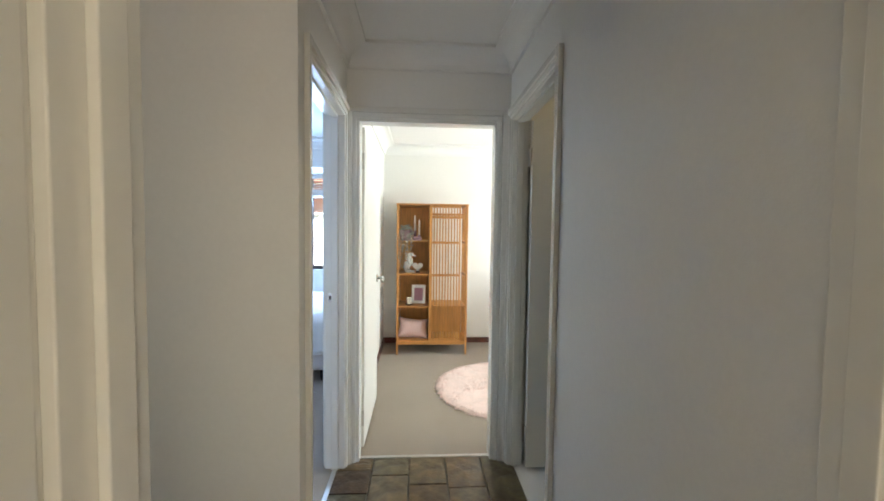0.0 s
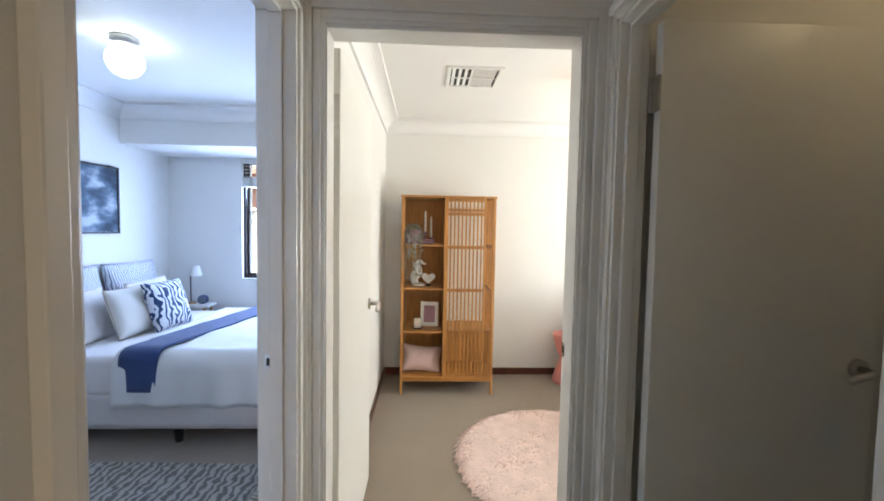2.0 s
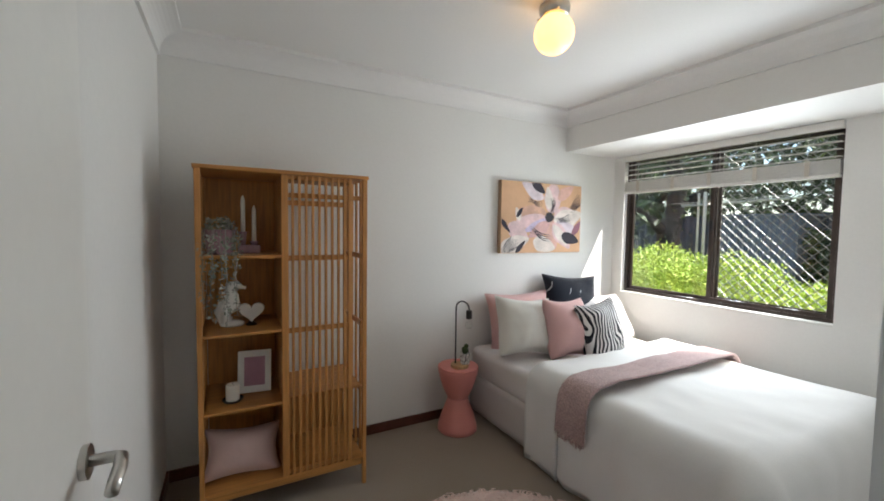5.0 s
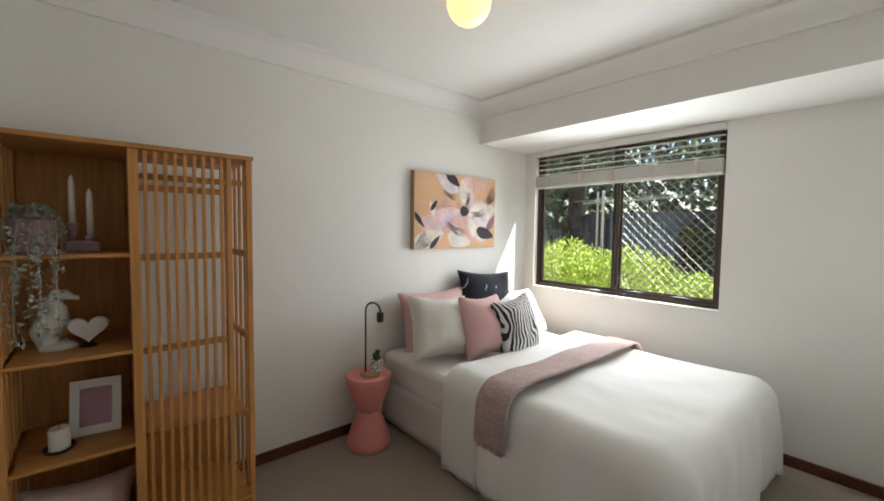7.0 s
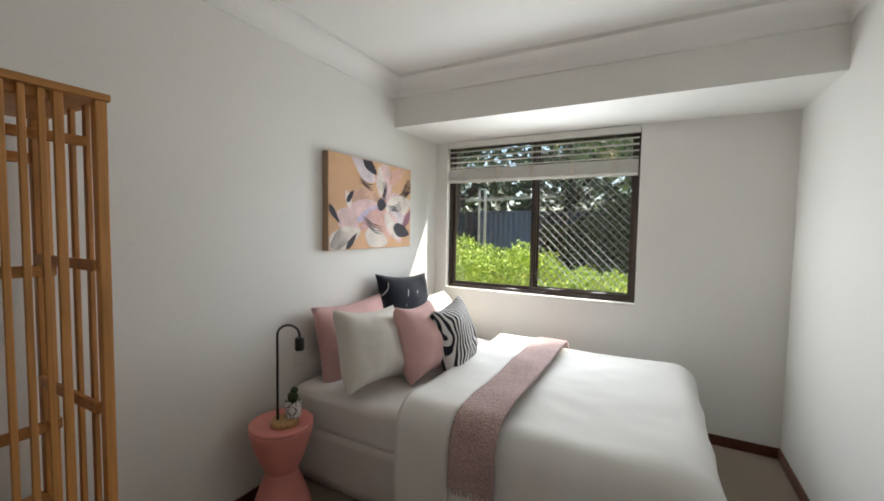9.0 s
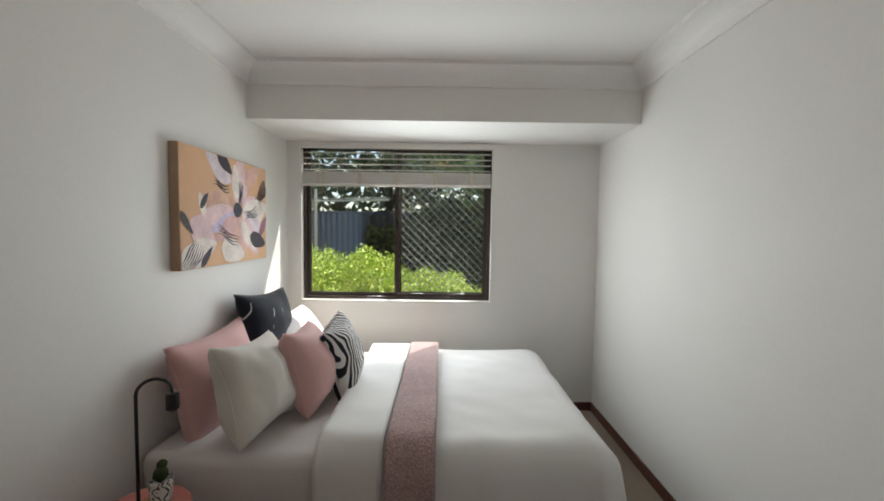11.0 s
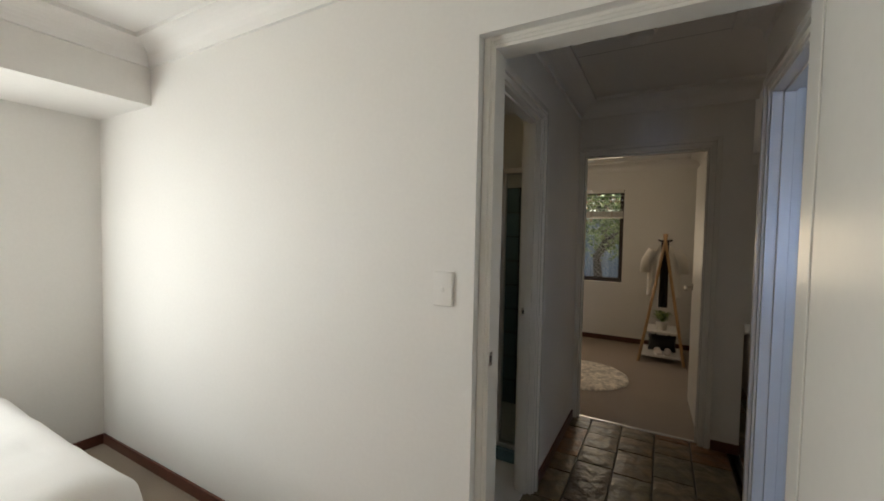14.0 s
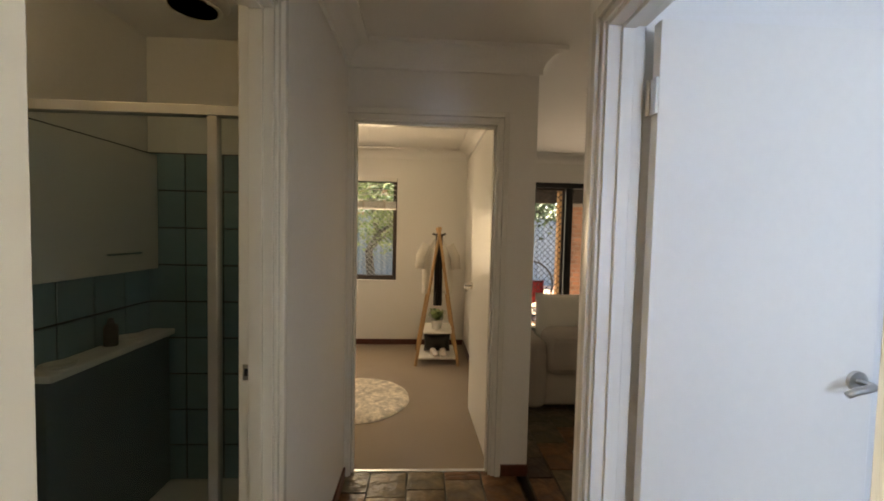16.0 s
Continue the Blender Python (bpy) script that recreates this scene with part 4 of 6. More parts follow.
part("base", lathe(bmesh.new(), [(0.0, 0.0), (0.060, 0.0), (0.062, 0.003), (0.062, 0.019), (0.060, 0.022), (0.0, 0.022)], 40), M_PINE, lamp, "round pale wooden base")
arc = [(-0.032 + 0.050 - 0.050 * math.cos(a), -0.004, 0.412 + 0.048 * math.sin(a)) for a in [math.pi * k / 12 for k in range(13)]]
part("pole", tube(bmesh.new(), [(-0.032, -0.004, 0.015), (-0.032, -0.004, 0.25)] + arc + [(0.068, -0.004, 0.400)], 0.0055, 12), M_BLACK, lamp, smooth=True)
part("socket", lathe(bmesh.new(), [(0.006, 0.425), (0.019, 0.423), (0.0205, 0.418), (0.0205, 0.37), (0.018, 0.366), (0.0, 0.366)], 24, (0.068, -0.004, -0.020)), M_BLACK, lamp)
part("bulb", lathe(bmesh.new(), [(0.012, 0.366), (0.014, 0.356), (0.024, 0.338), (0.028, 0.322), (0.024, 0.305), (0.012, 0.296), (0.0, 0.294)], 24, (0.068, -0.004, -0.020)), M_GLASS, lamp, "unlit clear glass bulb", smooth=True)

cactus = thing("cactus", (TX + 0.028, TY - 0.045, 0.479), "small dark cactus in a black and white patterned pot", "cactus")
part("pot", lathe(bmesh.new(), [(0.0, 0.0), (0.024, 0.0), (0.026, 0.004), (0.030, 0.058), (0.0285, 0.060), (0.026, 0.052), (0.0, 0.050)], 32), M_POT, cactus, "white pot with black marks")
for k, (dx, dz, rr, hh) in enumerate(((0.0, 0.05, 0.018, 0.05), (0.006, 0.085, 0.013, 0.028), (-0.012, 0.075, 0.010, 0.022))):
    bm = lathe(bmesh.new(), [(0.0, 0.0)] + [(rr * math.sin(math.pi * q / 8) ** 0.7, hh * q / 8) for q in range(1, 8)] + [(0.0, hh)], 20, (dx, 0, dz - 0.002))
    for v in bm.verts:
        a = math.atan2(v.co.y, v.co.x - dx)
        v.co.x = dx + (v.co.x - dx) * (1 + 0.08 * math.cos(a * 10))
        v.co.y *= 1 + 0.08 * math.cos(a * 10)
    part("stem", bm, M_CACTUS, cactus, smooth=True)

cactus.matrix_world = cactus.matrix_world @ Matrix.Diagonal((1.25, 1.25, 1.25, 1))

# things on the shelf

def trailing_plant(at):
    th = thing("trailing_plant", at, "silvery trailing plant hanging from a lilac pot", "plant")
    part("pot", lathe(bmesh.new(), [(0.0, 0.0), (0.040, 0.0), (0.044, 0.004), (0.054, 0.085), (0.055, 0.092), (0.050, 0.092), (0.046, 0.08), (0.0, 0.078)], 32), M_LILAC, th, "lilac glass pot")
    rnd = random.Random(5)
    bl = bmesh.new()
    bs = bmesh.new()

    def leaf(p, s):
        n = Vector((rnd.uniform(-1, 1), rnd.uniform(-1, 1), rnd.uniform(-0.3, 1))).normalized()
        a = n.orthogonal().normalized()
        b = n.cross(a)
        ang = rnd.uniform(0, 6.28)
        a, b = a * math.cos(ang) + b * math.sin(ang), b * math.cos(ang) - a * math.sin(ang)
        vs = [bl.verts.new(Vector(p) + v) for v in (-a * s, b * s * 0.6 + n * s * 0.15, a * s, -b * s * 0.6 + n * s * 0.15)]
        bl.faces.new(vs)

    for _ in range(190):
        d = Vector((rnd.gauss(0, 1), rnd.gauss(0, 1), abs(rnd.gauss(0, 1)))).normalized() * rnd.uniform(0.03, 0.062)
        leaf((d.x, d.y, 0.09 + d.z * 0.9), rnd.uniform(0.006, 0.011))
    for k in range(15):
        a = rnd.uniform(math.pi * 0.75, math.pi * 2.15)
        x, y = 0.055 * math.cos(a), 0.055 * math.sin(a)
        fall = rnd.uniform(0.12, 0.34)
        pts = [(x * 0.7, y * 0.7, 0.09), (x * 1.05, y * 1.05, 0.092)]
        for q in range(1, 9):
            pts.append((x * (1.15 + 0.06 * q / 8) + rnd.uniform(-0.004, 0.004), min(y * 1.1, y * 1.1) - 0.075 * (1 if y < 0 else 0) * min(1, q / 2) + rnd.uniform(-0.004, 0.004), 0.09 - fall * q / 8))
        if y > -0.02:
            pts = pts[:4]
        tube(bs, pts, 0.0012, 4)
        for p in pts[2:]:
            for _ in range(5):
                leaf((p[0] + rnd.uniform(-0.012, 0.012), p[1] + rnd.uniform(-0.01, 0.01), p[2] + rnd.uniform(-0.02, 0.02)), rnd.uniform(0.005, 0.010))
    part("foliage", bl, M_SILVERLEAF, th, "silvery green leaves")
    part("stem", bs, M_SILVERLEAF, th)
    th.matrix_world = pose(*at) @ Matrix.Diagonal((1.3, 1.3, 1.3, 1))


trailing_plant((-0.030, 4.76, 1.272))
cst = thing("candle_holder", (0.097, 4.80, 1.272), "lilac glass holder with two white taper candles", "candle holder")
part("base", box_mesh((-0.052, 0.052, -0.03, 0.03, 0.0, 0.045), bevel=0.008), M_LILAC, cst)
for x, z in ((-0.026, 0.11), (0.024, 0.062)):
    cup = part("cup", lathe(bmesh.new(), [(0.010, 0.03), (0.017, z - 0.012), (0.022, z), (0.013, z)], 20, (x, 0, 0)), M_LILAC, cst, smooth=True)
    part("candle", lathe(bmesh.new(), [(0.0105, z - 0.015), (0.0100, z + 0.155), (0.006, z + 0.172), (0.0015, z + 0.182), (0.0, z + 0.183)], 16, (x, 0, 0)), M_WAX, cup, "white taper candle", smooth=True)


def seahorse(at):
    """An upright figurine: a curled tail, a round belly, a bent neck and a snout, as one body."""
    bm = bmesh.new()
    spine = [(-0.015, 0.0), (-0.045, 0.008), (-0.052, 0.045), (-0.035, 0.075), (-0.012, 0.10), (-0.010, 0.13), (-0.022, 0.158), (-0.012, 0.182), (0.012, 0.184), (0.034, 0.172), (0.052, 0.168)]
    rad = [0.022, 0.034, 0.042, 0.046, 0.040, 0.028, 0.024, 0.027, 0.021, 0.010, 0.008]
    tube(bm, [(x, 0, z + 0.02) for x, z in spine], rad, 14)
    for k in range(5):
        tube(bm, [(-0.055 - 0.004 * k, 0, 0.10 + 0.022 * k), (-0.030, 0, 0.105 + 0.022 * k)], [0.004, 0.010], 6)
    lathe(bm, [(0.0, 0.0), (0.055, 0.0), (0.058, 0.006), (0.05, 0.016), (0.02, 0.026), (0.0, 0.028)], 24, (-0.012, 0, 0))
    tube(bm, [(-0.05, 0, 0.03), (-0.075, 0, 0.05), (-0.078, 0, 0.085)], [0.02, 0.014, 0.006], 8)
    ob = tagged(mesh_object("figurine", bm, M_CERAMIC, True), "white ceramic sea horse figurine", "figurine")
    ob.matrix_world = pose(*at, 0, 0, -8)
    return ob


seahorse((0.03, 4.83, 0.905))
shell = thing("ornament", (0.105, 4.80, 0.905), "white heart-shaped dish on a small dark foot", "ornament")
part("foot", lathe(bmesh.new(), [(0.0, 0.0), (0.026, 0.0), (0.028, 0.004), (0.014, 0.012), (0.016, 0.018), (0.0, 0.018)], 20), M_BLACK, shell, "dark foot")
bm = bmesh.new()
hs = []
for ring, (sc, y) in enumerate(((1.0, -0.012), (1.08, 0.0), (1.0, 0.012))):
    hs.append([bm.verts.new((0.0036 * sc * 16 * math.sin(a) ** 3, y, 0.070 + 0.0033 * sc * (13 * math.cos(a) - 5 * math.cos(2 * a) - 2 * math.cos(3 * a) - math.cos(4 * a)))) for a in [2 * math.pi * k / 40 for k in range(40)]])
for u, v in zip(hs, hs[1:]):
    for k in range(40):
        bm.faces.new((u[k], u[(k + 1) % 40], v[(k + 1) % 40], v[k]))
bm.faces.new(hs[0])
bm.faces.new(hs[-1][::-1])
part("heart", bm, M_CERAMIC, shell, smooth=False)

pf = thing("photo_frame", (0.115, 4.82, 0.543), "white photo frame with a plain mauve picture, leaning back", "photo frame")
pf.matrix_world = pose(0.115, 4.81, 0.544, -12, 0, -8)
part("frame", box_mesh((-0.080, -0.050, 0, 0.014, 0, 0.215), (0.050, 0.080, 0, 0.014, 0, 0.215), (-0.050, 0.050, 0, 0.014, 0, 0.034), (-0.050, 0.050, 0, 0.014, 0.181, 0.215), bevel=0.002), M_WHITEPL, pf)
part("picture", box_mesh((-0.050, 0.050, 0.005, 0.010, 0.034, 0.181)), shader("mauve_print", (0.44, 0.23, 0.30), 0.6, grain=0.05, grain_size=200, stain=0.1, stain_size=8), pf)
part("strut", box_mesh((-0.012, 0.012, 0.014, 0.018, 0.01, 0.16)), M_WHITEPL, pf)
cd = thing("candle", (0.015, 4.755, 0.540), "white pillar candle on a round black dish", "candle")
part("dish", lathe(bmesh.new(), [(0.0, 0.0), (0.040, 0.0), (0.048, 0.010), (0.047, 0.012), (0.036, 0.006), (0.0, 0.006)], 32), M_BLACK, cd, "black dish")
part("wax", lathe(bmesh.new(), [(0.0, 0.006), (0.031, 0.006), (0.0315, 0.080), (0.029, 0.083), (0.024, 0.079), (0.0, 0.078)], 32), M_WAX, cd)
part("wick", tube(bmesh.new(), [(0, 0, 0.078), (0.001, 0, 0.09)], 0.001, 5), M_BLACK, cd)
cushion("cushion", (0.060, 4.785, 0.262), (0.385, 0.255, 0.17), (-30, 5, 2), M_BLUSH, "blush satin cushion in the lowest bay of the shelf", "cushion", 6, pinch=0.20, power=0.5, lump=0.022)


# painting over the bed
def petal_bm(cx, cz, length, width, angle, y, bulge=0.5, seed=0):
    bm = bmesh.new()
    pts = []
    n = 26
    for k in range(n):
        a = 2 * math.pi * k / n
        u = 0.5 - 0.5 * math.cos(a)
        w = width * math.sin(a) * (math.sin(math.pi * min(1, u ** bulge)) * 0.5 + 0.55) * (1 + 0.22 * noise.noise(Vector((math.cos(a) * 1.5, math.sin(a) * 1.5, seed))))
        x, z = u * length, w
        pts.append((cx + x * math.cos(angle) - z * math.sin(angle), y, cz + x * math.sin(angle) + z * math.cos(angle)))
    f = bm.faces.new([bm.verts.new(p) for p in pts])
    bmesh.ops.triangulate(bm, faces=[f])
    return bm


def clip_bm(bm, x0, x1, z0, z1):
    for co, no in (((x0, 0, 0), (-1, 0, 0)), ((x1, 0, 0), (1, 0, 0)), ((0, 0, z0), (0, 0, -1)), ((0, 0, z1), (0, 0, 1))):
        bmesh.ops.bisect_plane(bm, geom=bm.verts[:] + bm.edges[:] + bm.faces[:], plane_co=co, plane_no=no, clear_outer=True)
    return bm


def painting():
    th = thing("painting", (1.875, 5.118, 1.225), "canvas painting of an abstract flower in peach, pink and black", "painting")
    w, h, d = 0.864, 0.575, 0.042
    part("canvas", box_mesh((0.0, w, -d, 0.0, 0.0, h), bevel=0.002), M_KRAFT, th, "brown canvas edge")
    part("painted_face", box_mesh((0.002, w - 0.002, -d - 0.002, -d - 0.0005, 0.002, h - 0.002)), M_CANVAS, th, "peach painted ground")
    tone = {}
    for nm, c in (("pale_pink", (0.70, 0.50, 0.50)), ("lilac_white", (0.68, 0.58, 0.62)), ("rose", (0.60, 0.36, 0.34)), ("plum_black", (0.025, 0.018, 0.03)), ("warm_white", (0.74, 0.66, 0.60)), ("plum", (0.28, 0.12, 0.16)), ("blush", (0.66, 0.40, 0.33)), ("tan", (0.60, 0.36, 0.26)), ("periwinkle", (0.54, 0.45, 0.60))):
        tone[nm] = shader("paint_" + nm, c, 0.7, grain=0.10, grain_size=90, stain=0.16, stain_size=14, bump=0.2, bump_size=300)
    # start x, start z, length, half width, angle, tone
    petals = [
        (0.433, 0.445, 0.26, 0.049, 152, "lilac_white"), (0.305, 0.587, 0.17, 0.036, -34, "plum_black"), (0.523, 0.327, 0.27, 0.084, 85, "pale_pink"),
        (0.503, 0.360, 0.19, 0.042, 99, "warm_white"), (0.591, 0.451, 0.21, 0.049, 33, "blush"), (0.483, 0.297, 0.35, 0.076, 175, "tan"),
        (0.487, 0.280, 0.38, 0.053, 187, "pale_pink"), (0.186, 0.261, 0.11, 0.027, 110, "warm_white"), (0.153, 0.289, 0.10, 0.017, 51, "plum_black"),
        (0.552, 0.293, 0.22, 0.057, 18, "pale_pink"), (0.539, 0.244, 0.35, 0.076, 15, "warm_white"), (0.552, 0.223, 0.26, 0.057, -6, "lilac_white"),
        (0.763, 0.147, 0.16, 0.029, 50, "plum"), (0.503, 0.277, 0.26, 0.065, -75, "blush"), (0.539, 0.244, 0.29, 0.065, -46, "pale_pink"),
    ]
    marks = [
        (0.543, 0.230, 0.24, 0.038, -46, "warm_white"), (0.640, 0.146, 0.21, 0.048, -15, "plum_black"), (0.487, 0.274, 0.29, 0.034, 201, "periwinkle"),
        (0.074, 0.233, 0.24, 0.065, -33, "pale_pink"), (0.503, 0.250, 0.26, 0.046, 208, "rose"), (0.327, 0.099, 0.25, 0.065, -15, "warm_white"),
        (-0.013, 0.028, 0.31, 0.065, 17, "warm_white"), (0.146, 0.001, 0.14, 0.019, 45, "plum_black"), (-0.008, 0.275, 0.15, 0.017, -48, "plum_black"),
        (0.451, 0.293, 0.10, 0.040, 2, "plum_black"),
    ]
    shapes = petals + marks
    for k, (x, z, l, hw, a, t) in enumerate(shapes):
        bm = clip_bm(petal_bm(x, z, l, hw * 1.1, radians(a), -d - 0.0022 - 0.00012 * k, seed=k), 0.004, w - 0.004, 0.004, h - 0.004)
        part("painted_petal", bm, tone[t], th)
    # wavering dark strokes
    rnd = random.Random(11)
    for cx, cz, ang, n, l in ((0.342, 0.422, -4, 3, 0.13), (0.794, 0.423, 58, 6, 0.15), (0.656, 0.289, 22, 4, 0.15), (0.401, 0.158, -14, 4, 0.19), (0.527, 0.387, 98, 3, 0.12), (0.074, 0.055, 52, 7, 0.15)):
        for k in range(n):
            c, s = math.cos(radians(ang)), math.sin(radians(ang))
            off = (k - n / 2) * 0.014
            bm = bmesh.new()
            last = None
            for q in range(11):
                f = q / 10 - 0.5
                wv = off + 0.007 * math.sin(q * 0.7 + k * 0.5) + 0.010 * math.cos(q * 0.35)
                hw = 0.0040 * math.sin(math.pi * (q + 0.4) / 10.8) * rnd.uniform(0.7, 1.3)
                px, pz = cx + c * f * l * 1.2 - s * wv, cz + s * f * l * 1.2 + c * wv
                cur = [bm.verts.new((px - s * e, -d - 0.0050, pz + c * e)) for e in (-hw, hw)]
                if last:
                    bm.faces.new((last[0], cur[0], cur[1], last[1]))
                last = cur
            part("brush_stroke", clip_bm(bm, 0.004, w - 0.004, 0.004, h - 0.004), tone["plum_black"], th)


painting()


# round rug
def round_rug(at, radius, material, label, tassels=True, seed=2):
    th = thing("round_rug", at, label, "rug")
    bm = bmesh.new()
    rings = []
    n = 96
    prof = [(0.0, 0.022), (0.2, 0.024), (0.4, 0.022), (0.6, 0.024), (0.8, 0.023), (0.93, 0.022), (0.985, 0.014), (1.0, 0.003)]
    for f, z in prof:
        ring = []
        for k in range(n):
            a = 2 * math.pi * k / n
            r = radius * f * (1 + 0.018 * noise.noise(Vector((math.cos(a) * 3, math.sin(a) * 3, seed))))
            zz = z + 0.007 * noise.noise(Vector((r * math.cos(a) * 9, r * math.sin(a) * 9, seed))) * (1 if f < 0.95 else 0)
            ring.append(bm.verts.new((r * math.cos(a), r * math.sin(a), max(0.002, zz))))
        rings.append(ring)
    for u, v in zip(rings, rings[1:]):
        for k in range(n):
            bm.faces.new((u[k], u[(k + 1) % n], v[(k + 1) % n], v[k]))
    bmesh.ops.remove_doubles(bm, verts=bm.verts, dist=1e-4)
    part("rug_body", bm, material, th, smooth=True)
    if tassels:
        rnd = random.Random(seed)
        bm = bmesh.new()
        for k in range(230):
            a = 2 * math.pi * (k + rnd.random()) / 230
            r0, l = radius * 0.97, rnd.uniform(0.025, 0.055)
            b = a + rnd.uniform(-0.05, 0.05)
            tube(bm, [(r0 * math.cos(a), r0 * math.sin(a), 0.014), ((r0 + l * 0.6) * math.cos(a), (r0 + l * 0.6) * math.sin(a), 0.010), ((r0 + l) * math.cos(b), (r0 + l) * math.sin(b), 0.004)], [0.006, 0.005, 0.002], 5)
        part("fringe", bm, material, th)
        # pile tufts
        bm = bmesh.new()
        for k in range(5200):
            a, r = rnd.uniform(0, 2 * math.pi), radius * math.sqrt(rnd.random()) * 0.97
            x, y = r * math.cos(a), r * math.sin(a)
            s = rnd.uniform(0.008, 0.016)
            b = rnd.uniform(0, 6.28)
            top = Vector((x + rnd.uniform(-0.014, 0.014), y + rnd.uniform(-0.014, 0.014), 0.0235 + rnd.uniform(0, 0.004)))
            base = [bm.verts.new((x + s * math.cos(b + q * 2.09), y + s * math.sin(b + q * 2.09), 0.019)) for q in range(3)]
            tp = bm.verts.new(top)
            for q in range(3):
                bm.faces.new((base[q], base[(q + 1) % 3], tp))
        tf = part("shag", bm, material, th)
        tf["kind"] = "stuff"
    return th


round_rug((0.945, 3.655, 0.0), 0.655, M_RUG, "round blush pink shag rug with a fringe on the carpet")


# ceiling vent and light
def vent(at):
    th = thing("ceiling_vent", at, "white louvred air vent in the ceiling", "vent")
    a, b = 0.178, 0.172
    part("frame", box_mesh((-a, -a + 0.026, -b, b, -0.012, 0), (a - 0.026, a, -b, b, -0.012, 0), (-a + 0.026, a - 0.026, -b, -b + 0.026, -0.012, 0), (-a + 0.026, a - 0.026, b - 0.026, b, -0.012, 0), bevel=0.003), M_WHITEPL, th)
    # flat black sheet that paints the duct's darkness behind the louvres
    part("backing", box_mesh((-a + 0.026, a - 0.026, -b + 0.026, b - 0.026, -0.0018, -0.0008)), M_BLACK, th, "black sheet for the shade inside the duct")
    for k in range(8):
        x = -a + 0.034 + k * (2 * a - 0.068 - 0.012) / 7
        tilt = -0.034 if k >= 4 else 0.020
        bm = bmesh.new()
        p = [(x, -0.012), (x + 0.003, -0.012), (x + 0.003 + tilt, -0.002), (x + tilt, -0.002)]
        lo = [bm.verts.new((q[0], -b + 0.026, q[1])) for q in p]
        hi = [bm.verts.new((q[0], b - 0.026, q[1])) for q in p]
        for i in range(4):
            bm.faces.new((lo[i], lo[(i + 1) % 4], hi[(i + 1) % 4], hi[i]))
        bm.faces.new(lo)
        bm.faces.new(hi[::-1])
        part("louvre", bm, M_WHITEPL, th)
    part("cross_bar", box_mesh((-a + 0.026, a - 0.026, -0.005, 0.005, -0.013, -0.008)), M_WHITEPL, th)


vent((0.374, 3.99, CEIL))


def globe_light(at, label, globe):
    th = thing("ceiling_light", at, label, "ceiling light")
    part("gallery", lathe(bmesh.new(), [(0.0, 0.0), (0.066, 0.0), (0.068, -0.006), (0.066, -0.030), (0.058, -0.044), (0.050, -0.048)], 40), M_METAL, th, "brushed metal gallery", smooth=True)
    for k in range(3):
        a = 2 * math.pi * k / 3
        part("screw", tube(bmesh.new(), [(0.055 * math.cos(a), 0.055 * math.sin(a), -0.040), (0.078 * math.cos(a), 0.078 * math.sin(a), -0.040)], 0.004, 8), M_METAL, th)
    part("globe", lathe(bmesh.new(), [(0.048, -0.046)] + [(0.088 * math.sin(math.pi * (0.19 + 0.81 * k / 16)), -0.122 + 0.088 * math.cos(math.pi * (0.19 + 0.81 * k / 16))) for k in range(17)], 40), globe, th, "lit opal glass globe", smooth=True)
    return th


globe_light((1.304, 3.94, CEIL), "round opal globe ceiling light with a warm glow", M_GLOBE)


# ---- the blue bedroom ----
bb = thing("bed", (0, 0, 0), "wide bed with white linen and a navy blue throw", "bed")
part("base", skirted_base(-2.50, -0.62, 3.83, 5.30, 0.115, 0.33, seed=5), M_BASE, bb, "pale fabric-covered bed base", smooth=True)
for x in (-2.3, -1.5, -0.75):
    for y in (3.9, 5.2):
        part("foot", lathe(bmesh.new(), [(0.022, 0.0), (0.028, 0.03), (0.03, 0.118)], 12, (x, y, 0)), M_BLACK, bb, "dark castor foot")
part("mattress", mattress(-2.505, -0.615, 3.825, 5.305, 0.31, 0.57, 3), M_SHEET, bb, "mattress in a white sheet", smooth=True)


def turned(bm, m):
    bmesh.ops.transform(bm, matrix=m, verts=bm.verts)
    return bm


bd = thing("duvet", (0, 0, 0), "white duvet spread over the blue bedroom's bed", "duvet")
thicken(part("cover", turned(drape(0.0, 1.47, 0.0, 1.22, 0.60, 0.30, 0.30, 0.34, seed=6.3, floor=0.12, r=0.10, puff=0.02), Matrix(((0, -1, 0, -0.63), (1, 0, 0, 3.835), (0, 0, 1, 0), (0, 0, 0, 1)))), M_DUVET, bd, smooth=True), 0.022)
thicken(tagged(mesh_object("throw_blanket", turned(drape(0.0, 1.47, 0.72, 0.24, 0.622, 0.24, 0.1, 0.0, seed=8.1, ny=14), Matrix(((0.18, -1, 0, -0.85), (1, 0, 0, 3.825), (0, 0, 1, 0), (0, 0, 0, 1)))), M_NAVY, True), "navy blue throw across the bed", "throw"), 0.012)
